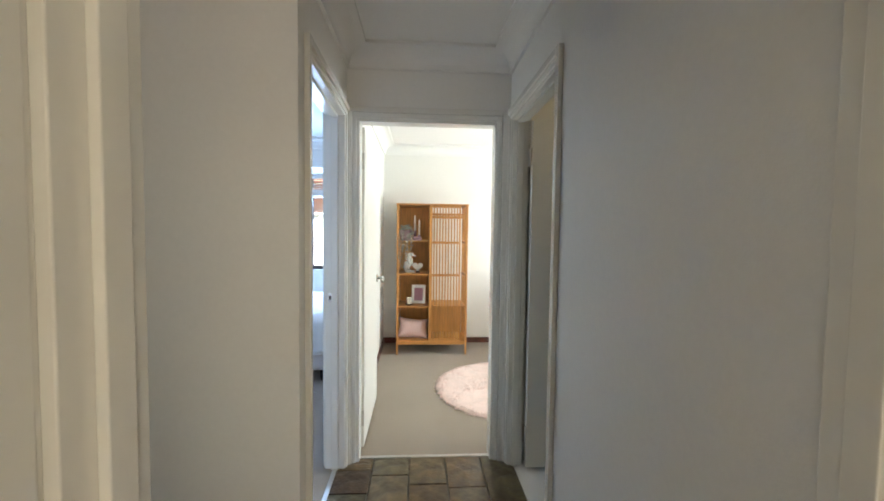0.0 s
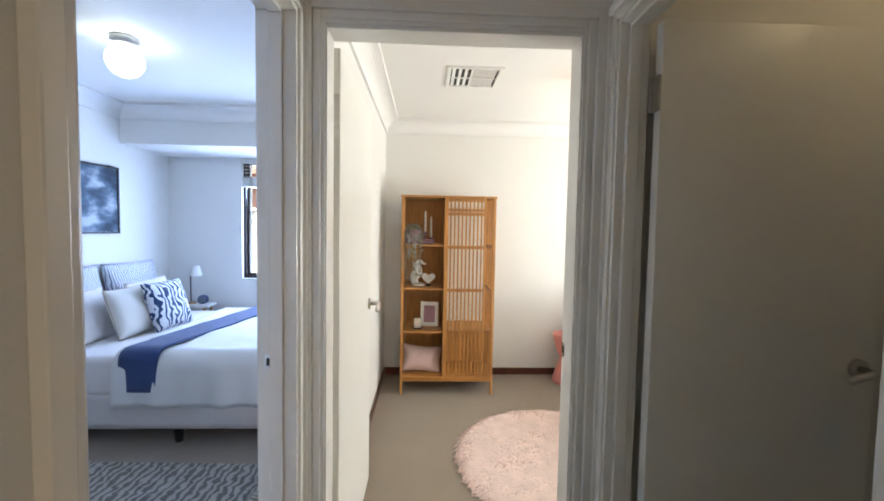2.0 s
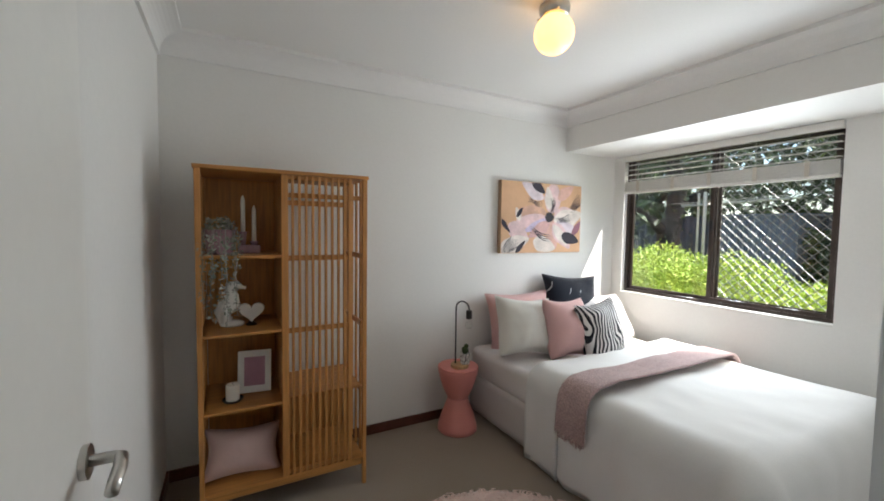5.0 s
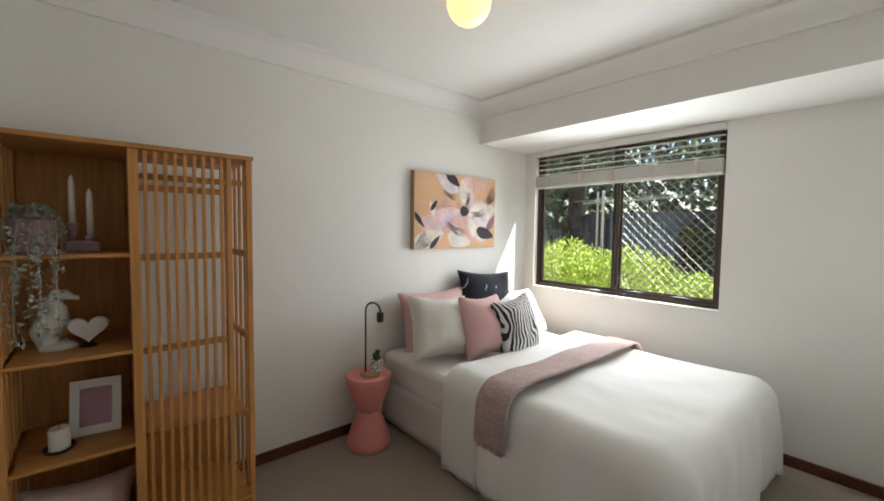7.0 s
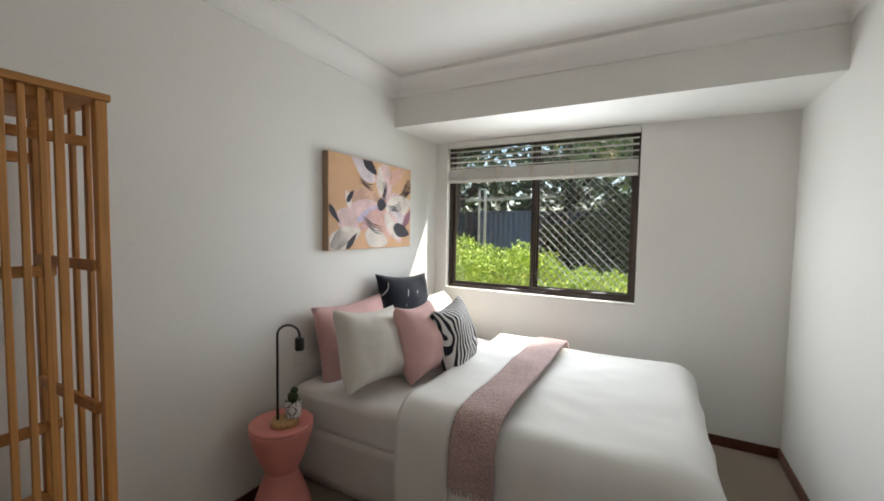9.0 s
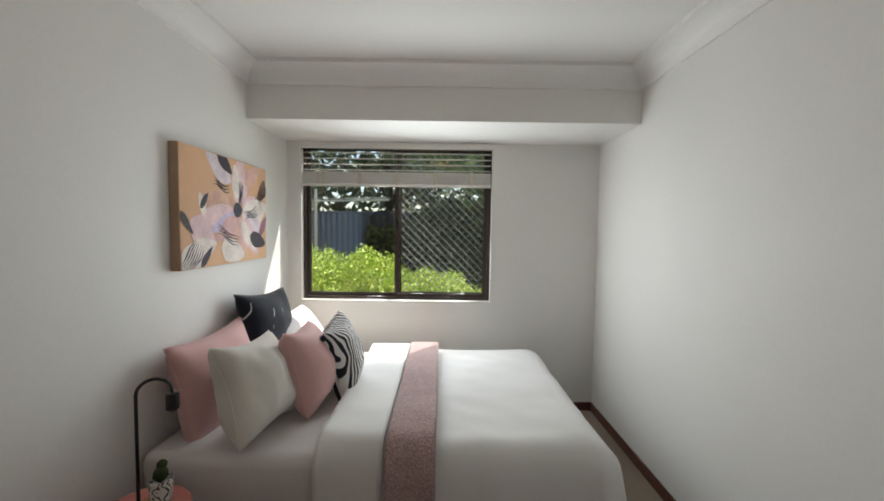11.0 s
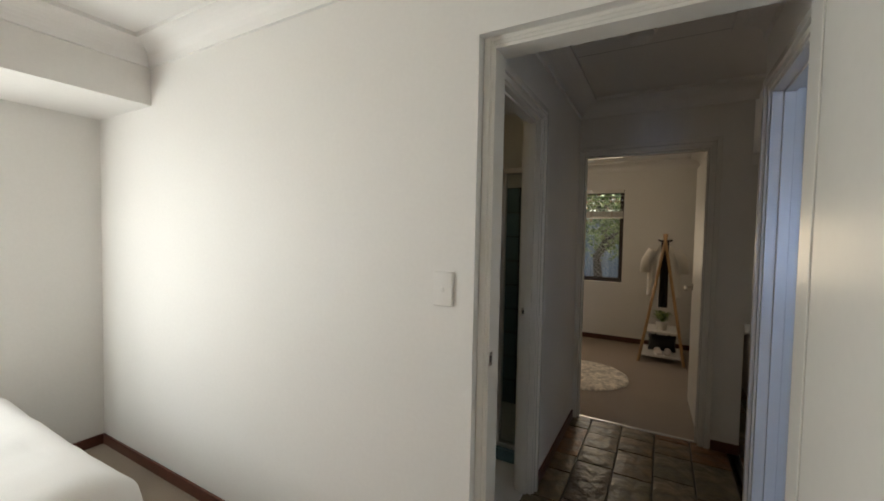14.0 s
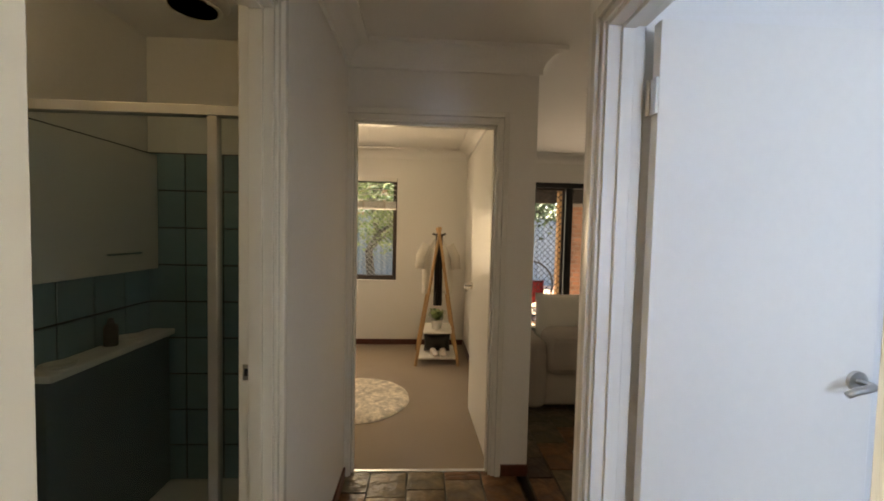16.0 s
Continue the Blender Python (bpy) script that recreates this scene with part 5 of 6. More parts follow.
for k, (x, y, z, w, h, tn, mt, lab) in enumerate((
        (-2.45, 4.22, 0.84, 0.62, 0.50, (-10, 0, 90), M_STRIPECLOTH, "blue and white striped pillow against the wall"),
        (-2.45, 4.86, 0.84, 0.62, 0.50, (-10, 0, 90), M_STRIPECLOTH, "blue and white striped pillow against the wall"),
        (-2.29, 4.12, 0.74, 0.56, 0.40, (-16, 0, 92), M_SHEET, "white pillow leaning on a striped one"),
        (-2.29, 4.85, 0.74, 0.56, 0.40, (-16, 0, 92), M_SHEET, "white pillow leaning on a striped one"),
        (-2.12, 4.38, 0.75, 0.42, 0.38, (-18, 0, 88), M_CREAMCLOTH, "cream cushion with a brown edge"),
        (-2.00, 4.60, 0.76, 0.42, 0.40, (-18, 0, 84), M_NAVYPRINT, "white cushion with a navy block print"))):
    cushion("pillow" if k < 4 else "cushion", (x, y, z), (w, h, 0.14), tn, mt, lab, "pillow" if k < 4 else "cushion", 20 + k, piping=M_KRAFT if k == 4 else None)

bp = thing("painting", (-2.548, 4.08, 1.32), "dark framed abstract seascape painting in blue greys", "painting")
part("frame", box_mesh((0, 0.035, -0.26, -0.245, 0, 0.55), (0, 0.035, 0.705, 0.72, 0, 0.55), (0, 0.035, -0.245, 0.705, 0, 0.015), (0, 0.035, -0.245, 0.705, 0.535, 0.55)), M_BLACK, bp)


def seascape():
    m = shader("blue_grey_paint", (0.05, 0.08, 0.12), 0.7, grain=0.2, grain_size=60, bump=0.2, bump_size=200)
    nt = m.node_tree
    b = nt.nodes["Principled BSDF"]
    tc = nt.nodes.new("ShaderNodeTexCoord")
    mp = nt.nodes.new("ShaderNodeMapping")
    mp.inputs["Scale"].default_value = (1, 2.2, 4.5)
    nz = nt.nodes.new("ShaderNodeTexNoise")
    nz.inputs["Scale"].default_value = 1.6
    nz.inputs["Detail"].default_value = 6
    rp = nt.nodes.new("ShaderNodeValToRGB")
    rp.color_ramp.elements[0].position, rp.color_ramp.elements[0].color = 0.38, (0.012, 0.03, 0.055, 1)
    rp.color_ramp.elements[1].position, rp.color_ramp.elements[1].color = 0.66, (0.42, 0.48, 0.55, 1)
    e = rp.color_ramp.elements.new(0.52)
    e.color = (0.07, 0.12, 0.18, 1)
    nt.links.new(tc.outputs["Object"], mp.inputs["Vector"])
    nt.links.new(mp.outputs["Vector"], nz.inputs["Vector"])
    nt.links.new(nz.outputs["Fac"], rp.inputs["Fac"])
    nt.links.new(rp.outputs["Color"], b.inputs["Base Color"])
    return m


part("canvas", box_mesh((0.002, 0.028, -0.244, 0.704, 0.016, 0.534)), seascape(), bp)
globe_light((-1.576, 3.606, CEIL), "opal globe ceiling light with a cool white glow", M_GLOBE_COOL)
bt = thing("bedside_table", (-2.30, 5.27, 0), "small white bedside table beyond the bed", "side table")
part("tabletop", box_mesh((-0.18, 0.26, -0.02, 0.15, 0.60, 0.625), bevel=0.004), M_LAMINATE, bt)
for x in (-0.16, 0.22):
    for y in (0.0, 0.12):
        part("leg", tube(bmesh.new(), [(x, y, 0), (x, y, 0.60)], 0.014, 10), M_PINE, bt)
bl_ = thing("table_lamp", (-2.25, 5.34, 0.625), "slim table lamp with a white shade", "table lamp")
part("base", lathe(bmesh.new(), [(0.0, 0.0), (0.05, 0.0), (0.05, 0.012), (0.0, 0.014)], 24), M_PINE, bl_)
part("pole", tube(bmesh.new(), [(0, 0, 0.01), (0, 0, 0.30), (0.05, 0, 0.34)], 0.006, 8), M_BLACK, bl_)
part("shade", lathe(bmesh.new(), [(0.035, 0.38), (0.06, 0.28)], 28, (0.05, 0, 0)), M_CERAMIC, bl_)
clk = thing("alarm_clock", (-2.12, 5.32, 0.625), "small dark round clock on the bedside table", "clock")
part("case", tube(bmesh.new(), [(0, -0.02, 0.045), (0, 0.02, 0.045)], 0.045, 24), M_NAVY, clk)
part("face", tube(bmesh.new(), [(0, -0.022, 0.045), (0, -0.0195, 0.045)], 0.038, 24), M_FENCE, clk)
rg = thing("rug", (-1.40, 3.345, 0), "grey woven rug beside the bed", "rug", rz=-2)
bm = bmesh.new()
bmesh.ops.create_grid(bm, x_segments=50, y_segments=20, size=0.5)
for v in bm.verts:
    v.co = Vector((v.co.x * 1.20, v.co.y * 0.57, 0.010 + 0.004 * noise.noise(Vector((v.co.x * 8, v.co.y * 8, 2)))))
thicken(part("weave", bm, M_GREYRUG, rg), 0.010)
bm = bmesh.new()
rnd = random.Random(8)
for k in range(46):
    y = -0.28 + 0.56 * k / 45
    for sx in (-1, 1):
        tube(bm, [(sx * 0.595, y, 0.008), (sx * (0.62 + rnd.uniform(0, 0.02)), y + rnd.uniform(-0.01, 0.01), 0.003)], 0.003, 4)
part("fringe", bm, M_CREAMCLOTH, rg)["kind"] = "stuff"

# ---- the living room end ----
hp = thing("framed_picture", (-0.965, 1.638, 0.965), "large abstract picture in a pale wooden frame", "picture")
part("frame", box_mesh((-0.02, 0.0, -0.052, 0, 0, 0.965), (-0.75, -0.73, -0.052, 0, 0, 0.965), (-0.73, -0.02, -0.052, 0, 0, 0.02), (-0.73, -0.02, -0.052, 0, 0.945, 0.965), bevel=0.002), M_PINE, hp)
part("canvas", box_mesh((-0.73, -0.02, -0.040, -0.004, 0.02, 0.945)), shader("warm_white_canvas", (0.62, 0.52, 0.45), 0.8, stain=0.1, stain_size=6), hp)
for k, (x, z, l, hw, a, c) in enumerate(((-0.22, 0.80, 0.30, 0.09, 12, (0.05, 0.03, 0.03)), (-0.30, 0.62, 0.34, 0.11, -8, (0.55, 0.18, 0.12)), (-0.35, 0.40, 0.40, 0.10, 6, (0.06, 0.04, 0.04)), (-0.25, 0.18, 0.30, 0.08, -4, (0.60, 0.33, 0.24)), (-0.72, 0.55, 0.30, 0.14, 30, (0.35, 0.16, 0.12)))):
    part("painted_shape", clip_bm(petal_bm(x, z, l, hw, radians(a), -0.0412 - 0.0002 * k, seed=30 + k), -0.728, -0.022, 0.022, 0.943), shader("picture_paint", c, 0.7, stain=0.15, stain_size=10), hp)

sofa = thing("sofa", (-0.66, -0.08, 0), "beige three-seat sofa with plump arms", "sofa")
part("base", rounded_box(bmesh.new(), -1.95, -0.10, -0.90, -0.08, 0.03, 0.40, 0.04), M_SOFA, sofa)
part("arm", rounded_box(bmesh.new(), -0.12, 0.06, -0.92, 0.0, 0.03, 0.58, 0.07), M_SOFA, sofa)
part("arm", rounded_box(bmesh.new(), -2.12, -1.94, -0.92, 0.0, 0.03, 0.58, 0.07), M_SOFA, sofa)
part("backrest", rounded_box(bmesh.new(), -1.95, -0.10, -0.26, 0.01, 0.30, 0.66, 0.09), M_SOFA, sofa)
for x in (-1.92, -1.02):
    part("seat_cushion", rounded_box(bmesh.new(), x, x + 0.89, -0.92, -0.28, 0.38, 0.50, 0.045), M_SOFA, sofa)
cushion("cushion", (-0.98, -0.46, 0.70), (0.42, 0.40, 0.13), (-14, 0, 170), M_CREAMCLOTH, "cream cushion on the sofa", "cushion", 31)

sofa_throw = tagged(mesh_object("throw_blanket", drape(-0.80, 0.225, -0.90, 0.44, 0.592, 0.10, 0.20, 0.0, r=0.05, nx=28, ny=22, seed=5.1, ripple=0.006, puff=0.008), M_CREAMCLOTH, True), "cream cotton throw laid over the sofa arm", "throw")
thicken(sofa_throw, 0.008)

# ---- the study ----
round_rug((0.76, -0.36, 0.0), 0.45, shader("chunky_cream_wool", (0.66, 0.60, 0.50), 0.95, grain=0.3, grain_size=26, stain=0.15, stain_size=14, bump=1.0, bump_size=34, spec=0.1), "round cream chunky knitted rug on the carpet", tassels=False, seed=9)
rnd = random.Random(3)

rack = thing("clothes_rack", (0.047, -1.48, 0), "wooden A-frame clothes rack with two white shelves", "clothes rack")
for y in (-0.29, 0.29):
    for s in (-1, 1):
        part("leg", tube(bmesh.new(), [(s * 0.225, y, 0.0), (s * -0.012, y * 0.6, 1.46)], 0.016, 8), M_PINE, rack)
part("rail", tube(bmesh.new(), [(0, -0.22, 1.40), (0, 0.22, 1.40)], 0.014, 12), M_PINE, rack)
part("shelf", box_mesh((-0.165, 0.165, -0.22, 0.22, 0.325, 0.343), bevel=0.003), M_LAMINATE, rack, "white shelf")
part("shelf", box_mesh((-0.205, 0.205, -0.245, 0.245, 0.055, 0.073), bevel=0.003), M_LAMINATE, rack, "white shelf")
for s in (-1, 1):
    part("peg", tube(bmesh.new(), [(s * 0.01, 0.15, 1.37), (s * 0.07, 0.16, 1.39)], 0.012, 10), M_BLACK, rack)


def hanging_cloth(name, at, w, top, bottom, depth, material, label, category, sleeves=False, rz=0):
    th = thing(name, at, label, category, rz=rz)
    bm = bmesh.new()
    rows = []
    for i in range(25):
        u = -1 + 2 * i / 24
        col = []
        for j in range(13):
            f = j / 12
            hw = w * (0.35 + 0.65 * min(1, f * 4)) if sleeves else w * (0.8 + 0.2 * f)
            z = top + (bottom - top) * f + (0.02 * (1 - u * u) if f == 0 else 0)
            col.append(bm.verts.new((u * hw, depth * math.sin(u * 9 + f) * (0.3 + f), z)))
        rows.append(col)
    for i in range(24):
        for j in range(12):
            bm.faces.new((rows[i][j], rows[i + 1][j], rows[i + 1][j + 1], rows[i][j + 1]))
    thicken(part("cloth", bm, material, th, smooth=True), 0.006)
    if sleeves:
        for s in (-1, 1):
            part("sleeve", tube(bmesh.new(), [(s * w * 0.75, 0, top - 0.05), (s * w * 1.12, 0.01, top - 0.18), (s * w * 1.2, 0.02, top - 0.32)], [0.05, 0.055, 0.05], 12), material, th, smooth=True)
    return th


hanging_cloth("shirt", (0.047, -1.50, 0), 0.17, 1.32, 0.72, 0.022, M_CREAMCLOTH, "white shirt hanging on the clothes rack", "shirt", True)
hanging_cloth("scarf", (0.047, -1.32, 0), 0.045, 1.38, 0.62, 0.02, M_DARKCLOTH, "dark scarf hanging on the clothes rack", "scarf")
bag = thing("bag", (0.04, -1.48, 0.073), "soft black bag on the rack's lower shelf", "bag")
part("body", cushion_bm(0.30, 0.20, 0.20, seed=40), M_BLACK, bag, smooth=True).matrix_local = pose(0, 0, 0.10)
part("strap", tube(bmesh.new(), [(-0.09, 0, 0.17), (-0.05, 0.02, 0.23), (0.05, 0.02, 0.23), (0.09, 0, 0.17)], 0.008, 8), M_BLACK, bag)
for k, x in enumerate((-0.02, 0.08)):
    sh = thing("shoe", (x, -1.315, 0.073), "pale grey trainer on the rack's lower shelf", "shoe", "pair of trainers", rz=12 * k)
    part("sole", rounded_box(bmesh.new(), -0.04, 0.04, -0.06, 0.12, 0.0, 0.022, 0.010, 3), M_WHITEPL, sh)
    bm = rounded_box(bmesh.new(), -0.035, 0.035, -0.055, 0.115, 0.018, 0.075, 0.024, 4)
    for v in bm.verts:
        if v.co.y > 0.03:
            v.co.z = 0.018 + (v.co.z - 0.018) * (1 - 5.5 * (v.co.y - 0.03))
    part("upper", bm, M_BASE, sh, smooth=True)
pp = thing("potted_plant", (0.05, -1.42, 0.343), "green leafy plant in a pale pot on the rack", "plant")
part("pot", lathe(bmesh.new(), [(0.0, 0.0), (0.05, 0.0), (0.062, 0.10), (0.055, 0.10), (0.05, 0.085), (0.0, 0.08)], 28), M_CERAMIC, pp)
bm = bmesh.new()
for k in range(70):
    a, l, lift = rnd.uniform(0, 6.28), rnd.uniform(0.06, 0.15), rnd.uniform(0.03, 0.13)
    d = Vector((math.cos(a), math.sin(a), 0))
    s = Vector((-d.y, d.x, 0)) * 0.013
    p0, p1, p2 = Vector((0, 0, 0.09)), d * l * 0.6 + Vector((0, 0, 0.09 + lift)), d * l + Vector((0, 0, 0.09 + lift * 0.7))
    v = [bm.verts.new(q) for q in (p0, p1 - s, p2, p1 + s)]
    bm.faces.new(v)
part("leaves", bm, M_GARDEN, pp)
bat = thing("batten_light", (0.92, -0.67, CEIL), "lit white batten light on the study ceiling", "ceiling light")
part("body", box_mesh((-0.45, 0.45, -0.03, 0.03, -0.035, 0.0), bevel=0.004), M_WHITEPL, bat)
part("diffuser", box_mesh((-0.44, 0.44, -0.025, 0.025, -0.055, -0.036), bevel=0.006), glowing("lit_diffuser", (1.0, 0.86, 0.68), 4.2), bat)

# ---- the bathroom ----
setting("wall_bath_east", box_mesh((1.71, 1.81, 0.69, 2.565, 0, CEIL)), M_WALL, "painted bathroom wall", "wall")
scr = thing("shower_screen", (0.745, 1.50, 0), "framed glass shower screen on a tiled hob", "shower screen")
part("hob", box_mesh((-0.005, 0.962, -0.05, 0.05, 0, 0.07)), M_TILE, scr, "teal tiled hob")
part("header", box_mesh((0, 0.962, -0.02, 0.02, 1.785, 1.82), bevel=0.003), M_ALU, scr)
part("bottom_rail", box_mesh((0, 0.962, -0.02, 0.02, 0.07, 0.10), bevel=0.003), M_ALU, scr)
for x in (0.0, 0.185, 0.928):
    part("post", box_mesh((x, x + 0.034, -0.018, 0.018, 0.10, 1.785), bevel=0.003), M_ALU, scr)
for a, b in ((0.034, 0.185), (0.219, 0.928)):
    pn = part("pane", box_mesh((a, b, -0.003, 0.003, 0.10, 1.785)), M_BATHGLASS, scr)
    pn.visible_shadow = False
van = thing("vanity", (1.698, 1.05, 0), "teal vanity cabinet with a white top", "vanity")
part("cabinet", box_mesh((-0.105, -0.001, -0.34, 0.375, 0.0, 0.82), bevel=0.003), shader("dark_teal_laminate", (0.09, 0.13, 0.15), 0.4, stain=0.1, stain_size=4), van)
part("top", box_mesh((-0.135, -0.001, -0.345, 0.385, 0.82, 0.85), bevel=0.006), M_LAMINATE, van)
part("basin", lathe(bmesh.new(), [(0.054, 0.0), (0.058, 0.012), (0.050, 0.012), (0.03, 0.002), (0.0, 0.001)], 32, (-0.068, 0.28, 0.8505)), M_CERAMIC, van)
dog = thing("soap_dish", (1.63, 0.95, 0.85), "small cream soap dish and dark bottle", "soap dish")
part("dish", lathe(bmesh.new(), [(0.0, 0.0), (0.05, 0.0), (0.06, 0.02), (0.055, 0.02), (0.045, 0.006), (0, 0.006)], 24), M_WAX, dog)
part("bottle", lathe(bmesh.new(), [(0.0, 0.0), (0.028, 0.0), (0.028, 0.09), (0.012, 0.105), (0.012, 0.125), (0.0, 0.125)], 20, (0.02, 0.09, 0)), M_BARK, dog)
cab = thing("mirror_cabinet", (1.70, 0.72, 1.18), "pale mirrored cabinet above the vanity", "cabinet")
part("body", box_mesh((-0.06, 0, 0.0, 0.72, 0, 0.60), bevel=0.004), M_LAMINATE, cab)
part("handle", tube(bmesh.new(), [(-0.066, 0.14, 0.09), (-0.066, 0.36, 0.09)], 0.006, 8), M_CHROME, cab)
globe_light((1.52, 1.98, CEIL), "round opal ceiling light in the bathroom with a warm glow", M_GLOBE_BATH)
fan = thing("exhaust_fan", (1.26, 1.06, CEIL), "round grey exhaust fan in the bathroom ceiling", "exhaust fan")
part("ring", lathe(bmesh.new(), [(0.0, -0.03), (0.10, -0.03), (0.13, -0.022), (0.145, -0.004), (0.145, 0.0)], 40), M_WHITEPL, fan, smooth=True)
for k in range(5):
    r = 0.03 + 0.02 * k
    part("grille_ring", lathe(bmesh.new(), [(r, -0.036), (r + 0.008, -0.036), (r + 0.008, -0.030), (r, -0.030), (r, -0.036)], 36), M_WHITEPL, fan)


# ---- outside ----
def leaves(name, count, place, size, material, label, category, seed, kind="stuff"):
    """Many small pointed leaves; place(rng, n) gives their middles."""
    rng = np.random.default_rng(seed)
    c = place(rng, count)
    n = len(c)
    nrm = rng.normal(size=(n, 3)) + np.array((-0.5, -0.2, 0.7))
    nrm /= np.linalg.norm(nrm, axis=1, keepdims=True)
    t = rng.normal(size=(n, 3))
    t -= nrm * (t * nrm).sum(1, keepdims=True)
    t /= np.linalg.norm(t, axis=1, keepdims=True)
    b = np.cross(nrm, t)
    s = (rng.uniform(0.6, 1.3, size=(n, 1)) * size)
    v = np.stack([c - t * s, c + b * s * 0.45 + nrm * s * 0.15, c + t * s, c - b * s * 0.45 + nrm * s * 0.15], axis=1).reshape(-1, 3)
    me = bpy.data.meshes.new(name)
    me.from_pydata(v.tolist(), [], np.arange(4 * n).reshape(-1, 4).tolist())
    me.materials.append(material)
    return tagged(new(name, me), label, category, kind=kind)


def hedge_place(rng, n):
    y = rng.uniform(2.2, 8.0, n)
    top = 0.62 + 0.60 / (1 + np.exp(-(y - 4.0) * 2.2)) + 0.06 * np.sin(y * 7.0) + 0.04 * np.sin(y * 17.0 + 1)
    u = rng.uniform(0, 1, n) ** 0.5
    a = rng.uniform(-0.1, math.pi + 0.1, n)
    x = 4.75 - 0.62 * np.cos(a) * u * (1 + 0.1 * np.sin(y * 9))
    z = -0.1 + (top + 0.1) * np.abs(np.sin(a)) ** 0.35 * (0.55 + 0.45 * u) + rng.normal(0, 0.025, n)
    return np.stack([x, y, z], axis=1)


leaves("hedge", 52000, hedge_place, 0.023, M_HEDGE, "bright green clipped hedge outside the window", "hedge", 4)


def tree(at, height, trunk_r, crown, material, count, seed, label, size=0.10):
    th = thing("tree", at, label, "tree")
    rnd = random.Random(seed)
    bm = bmesh.new()
    pts = [(0, 0, -0.2)]
    for k in range(1, 8):
        pts.append((rnd.uniform(-0.06, 0.06) * k * 0.5, rnd.uniform(-0.06, 0.06) * k * 0.5, height * k / 8))
    tube(bm, pts, [trunk_r * (1.25 if k == 0 else 1) * (1 - 0.09 * k) for k in range(8)], 14)
    tips = []
    for k in range(9):
        b = Vector(pts[rnd.randint(3, 7)])
        a, l = rnd.uniform(0, 6.28), rnd.uniform(0.5, 1.0) * crown
        e = b + Vector((math.cos(a) * l, math.sin(a) * l, rnd.uniform(0.1, 0.7) * crown))
        m = (b + e) / 2 + Vector((0, 0, 0.12 * crown))
        tube(bm, [b, m, e], [trunk_r * 0.4, trunk_r * 0.25, trunk_r * 0.1], 7)
        tips += [m, e]
    part("trunk", bm, M_BARK, th, smooth=True)
    tips = np.array([tuple(t) for t in tips])

    def place(rng, n):
        i = rng.integers(0, len(tips), n)
        d = rng.normal(size=(n, 3)) * np.array((0.34, 0.34, 0.24)) * crown * 0.62
        return tips[i] + d

    cr = leaves("crown", count, place, size, material, "", "", seed, "")
    cr.parent = th


tree((7.2, 7.0, 0), 3.6, 0.26, 2.2, M_TREE, 2600, 21, "dark garden tree behind the hedge")
tree((8.2, 2.6, 0), 3.0, 0.14, 2.0, M_GARDEN, 5200, 22, "light green garden tree near the fence")
tree((10.5, 5.4, 0), 4.6, 0.22, 2.8, M_TREE, 2300, 23, "tall dark tree beyond the fence", 0.13)
tree((10.0, 9.5, 0), 4.4, 0.22, 2.8, M_TREE, 1900, 24, "tall dark tree beyond the shed", 0.13)
tree((-2.7, -9.9, 0), 3.2, 0.14, 2.1, M_TREE, 3400, 27, "dark tree beyond the patio fence", 0.10)
tree((1.3, -5.6, 0), 2.6, 0.11, 1.6, M_GARDEN, 4200, 25, "green garden tree outside the study", 0.07)
tree((2.9, -6.6, 0), 2.8, 0.12, 1.8, M_GARDEN, 4000, 26, "green garden tree outside the study", 0.07)


def thicket(rng, n):
    x, y = rng.uniform(10.5, 13.5, n), rng.uniform(-3, 16, n)
    return np.stack([x, y, rng.uniform(0.3, 3.2, n) + 0.5 * np.sin(y * 1.3)], axis=1)


def shade_shrubs(rng, n):
    x, y = rng.uniform(8.3, 9.2, n), rng.uniform(1.5, 5.5, n)
    return np.stack([x, y, rng.uniform(0.0, 1.0, n) ** 0.8 * (1.75 + 0.3 * np.sin(y * 2.1))], axis=1)


leaves("thicket", 5000, thicket, 0.20, M_TREE, "dense dark shrubs beyond the garden fence", "shrubs", 31)


leaves("shrubs", 9000, shade_shrubs, 0.085, M_TREE, "dark shaded shrubs in front of the steel fence", "shrubs", 32)


def steel_fence(at, rz, length, height, material, label):
    """A corrugated sheet fence with posts."""
    th = thing("steel_fence", at, label, "fence", rz=rz)
    bay = 2.35
    k = 0
    while k * bay < length:
        a, b = k * bay, min(length, (k + 1) * bay)
        bm = bmesh.new()
        n = max(2, int((b - a) / 0.04))
        lo, hi = [], []
        for q in range(n + 1):
            x = a + (b - a) * q / n
            y = 0.014 * (1 if (q // 2) % 2 else -1)
            lo.append(bm.verts.new((x, y, -0.15)))
            hi.append(bm.verts.new((x, y, height - 0.04)))
        for q in range(n):
            bm.faces.new((lo[q], lo[q + 1], hi[q + 1], hi[q]))
        thicken(part("sheet", bm, material, th), 0.003)
        part("top_rail", box_mesh((a, b, -0.03, 0.03, height - 0.045, height), bevel=0.004), material, th)
        part("post", box_mesh((a - 0.03, a + 0.03, -0.035, 0.035, -0.15, height - 0.046), bevel=0.004), material, th)
        k += 1
    return th


steel_fence((9.4, -3, 0), 90, 18.0, 1.80, M_FENCE, "slate blue corrugated steel fence behind the garden")
steel_fence((-8.0, 8.2, 0), 0, 12.0, 1.72, M_WHITEFENCE, "cream fence close to the blue bedroom's window")
shed = thing("garden_shed", (8.3, 5.58, 0), "blue-grey corrugated garden shed", "shed")
bm = bmesh.new()
n = 44
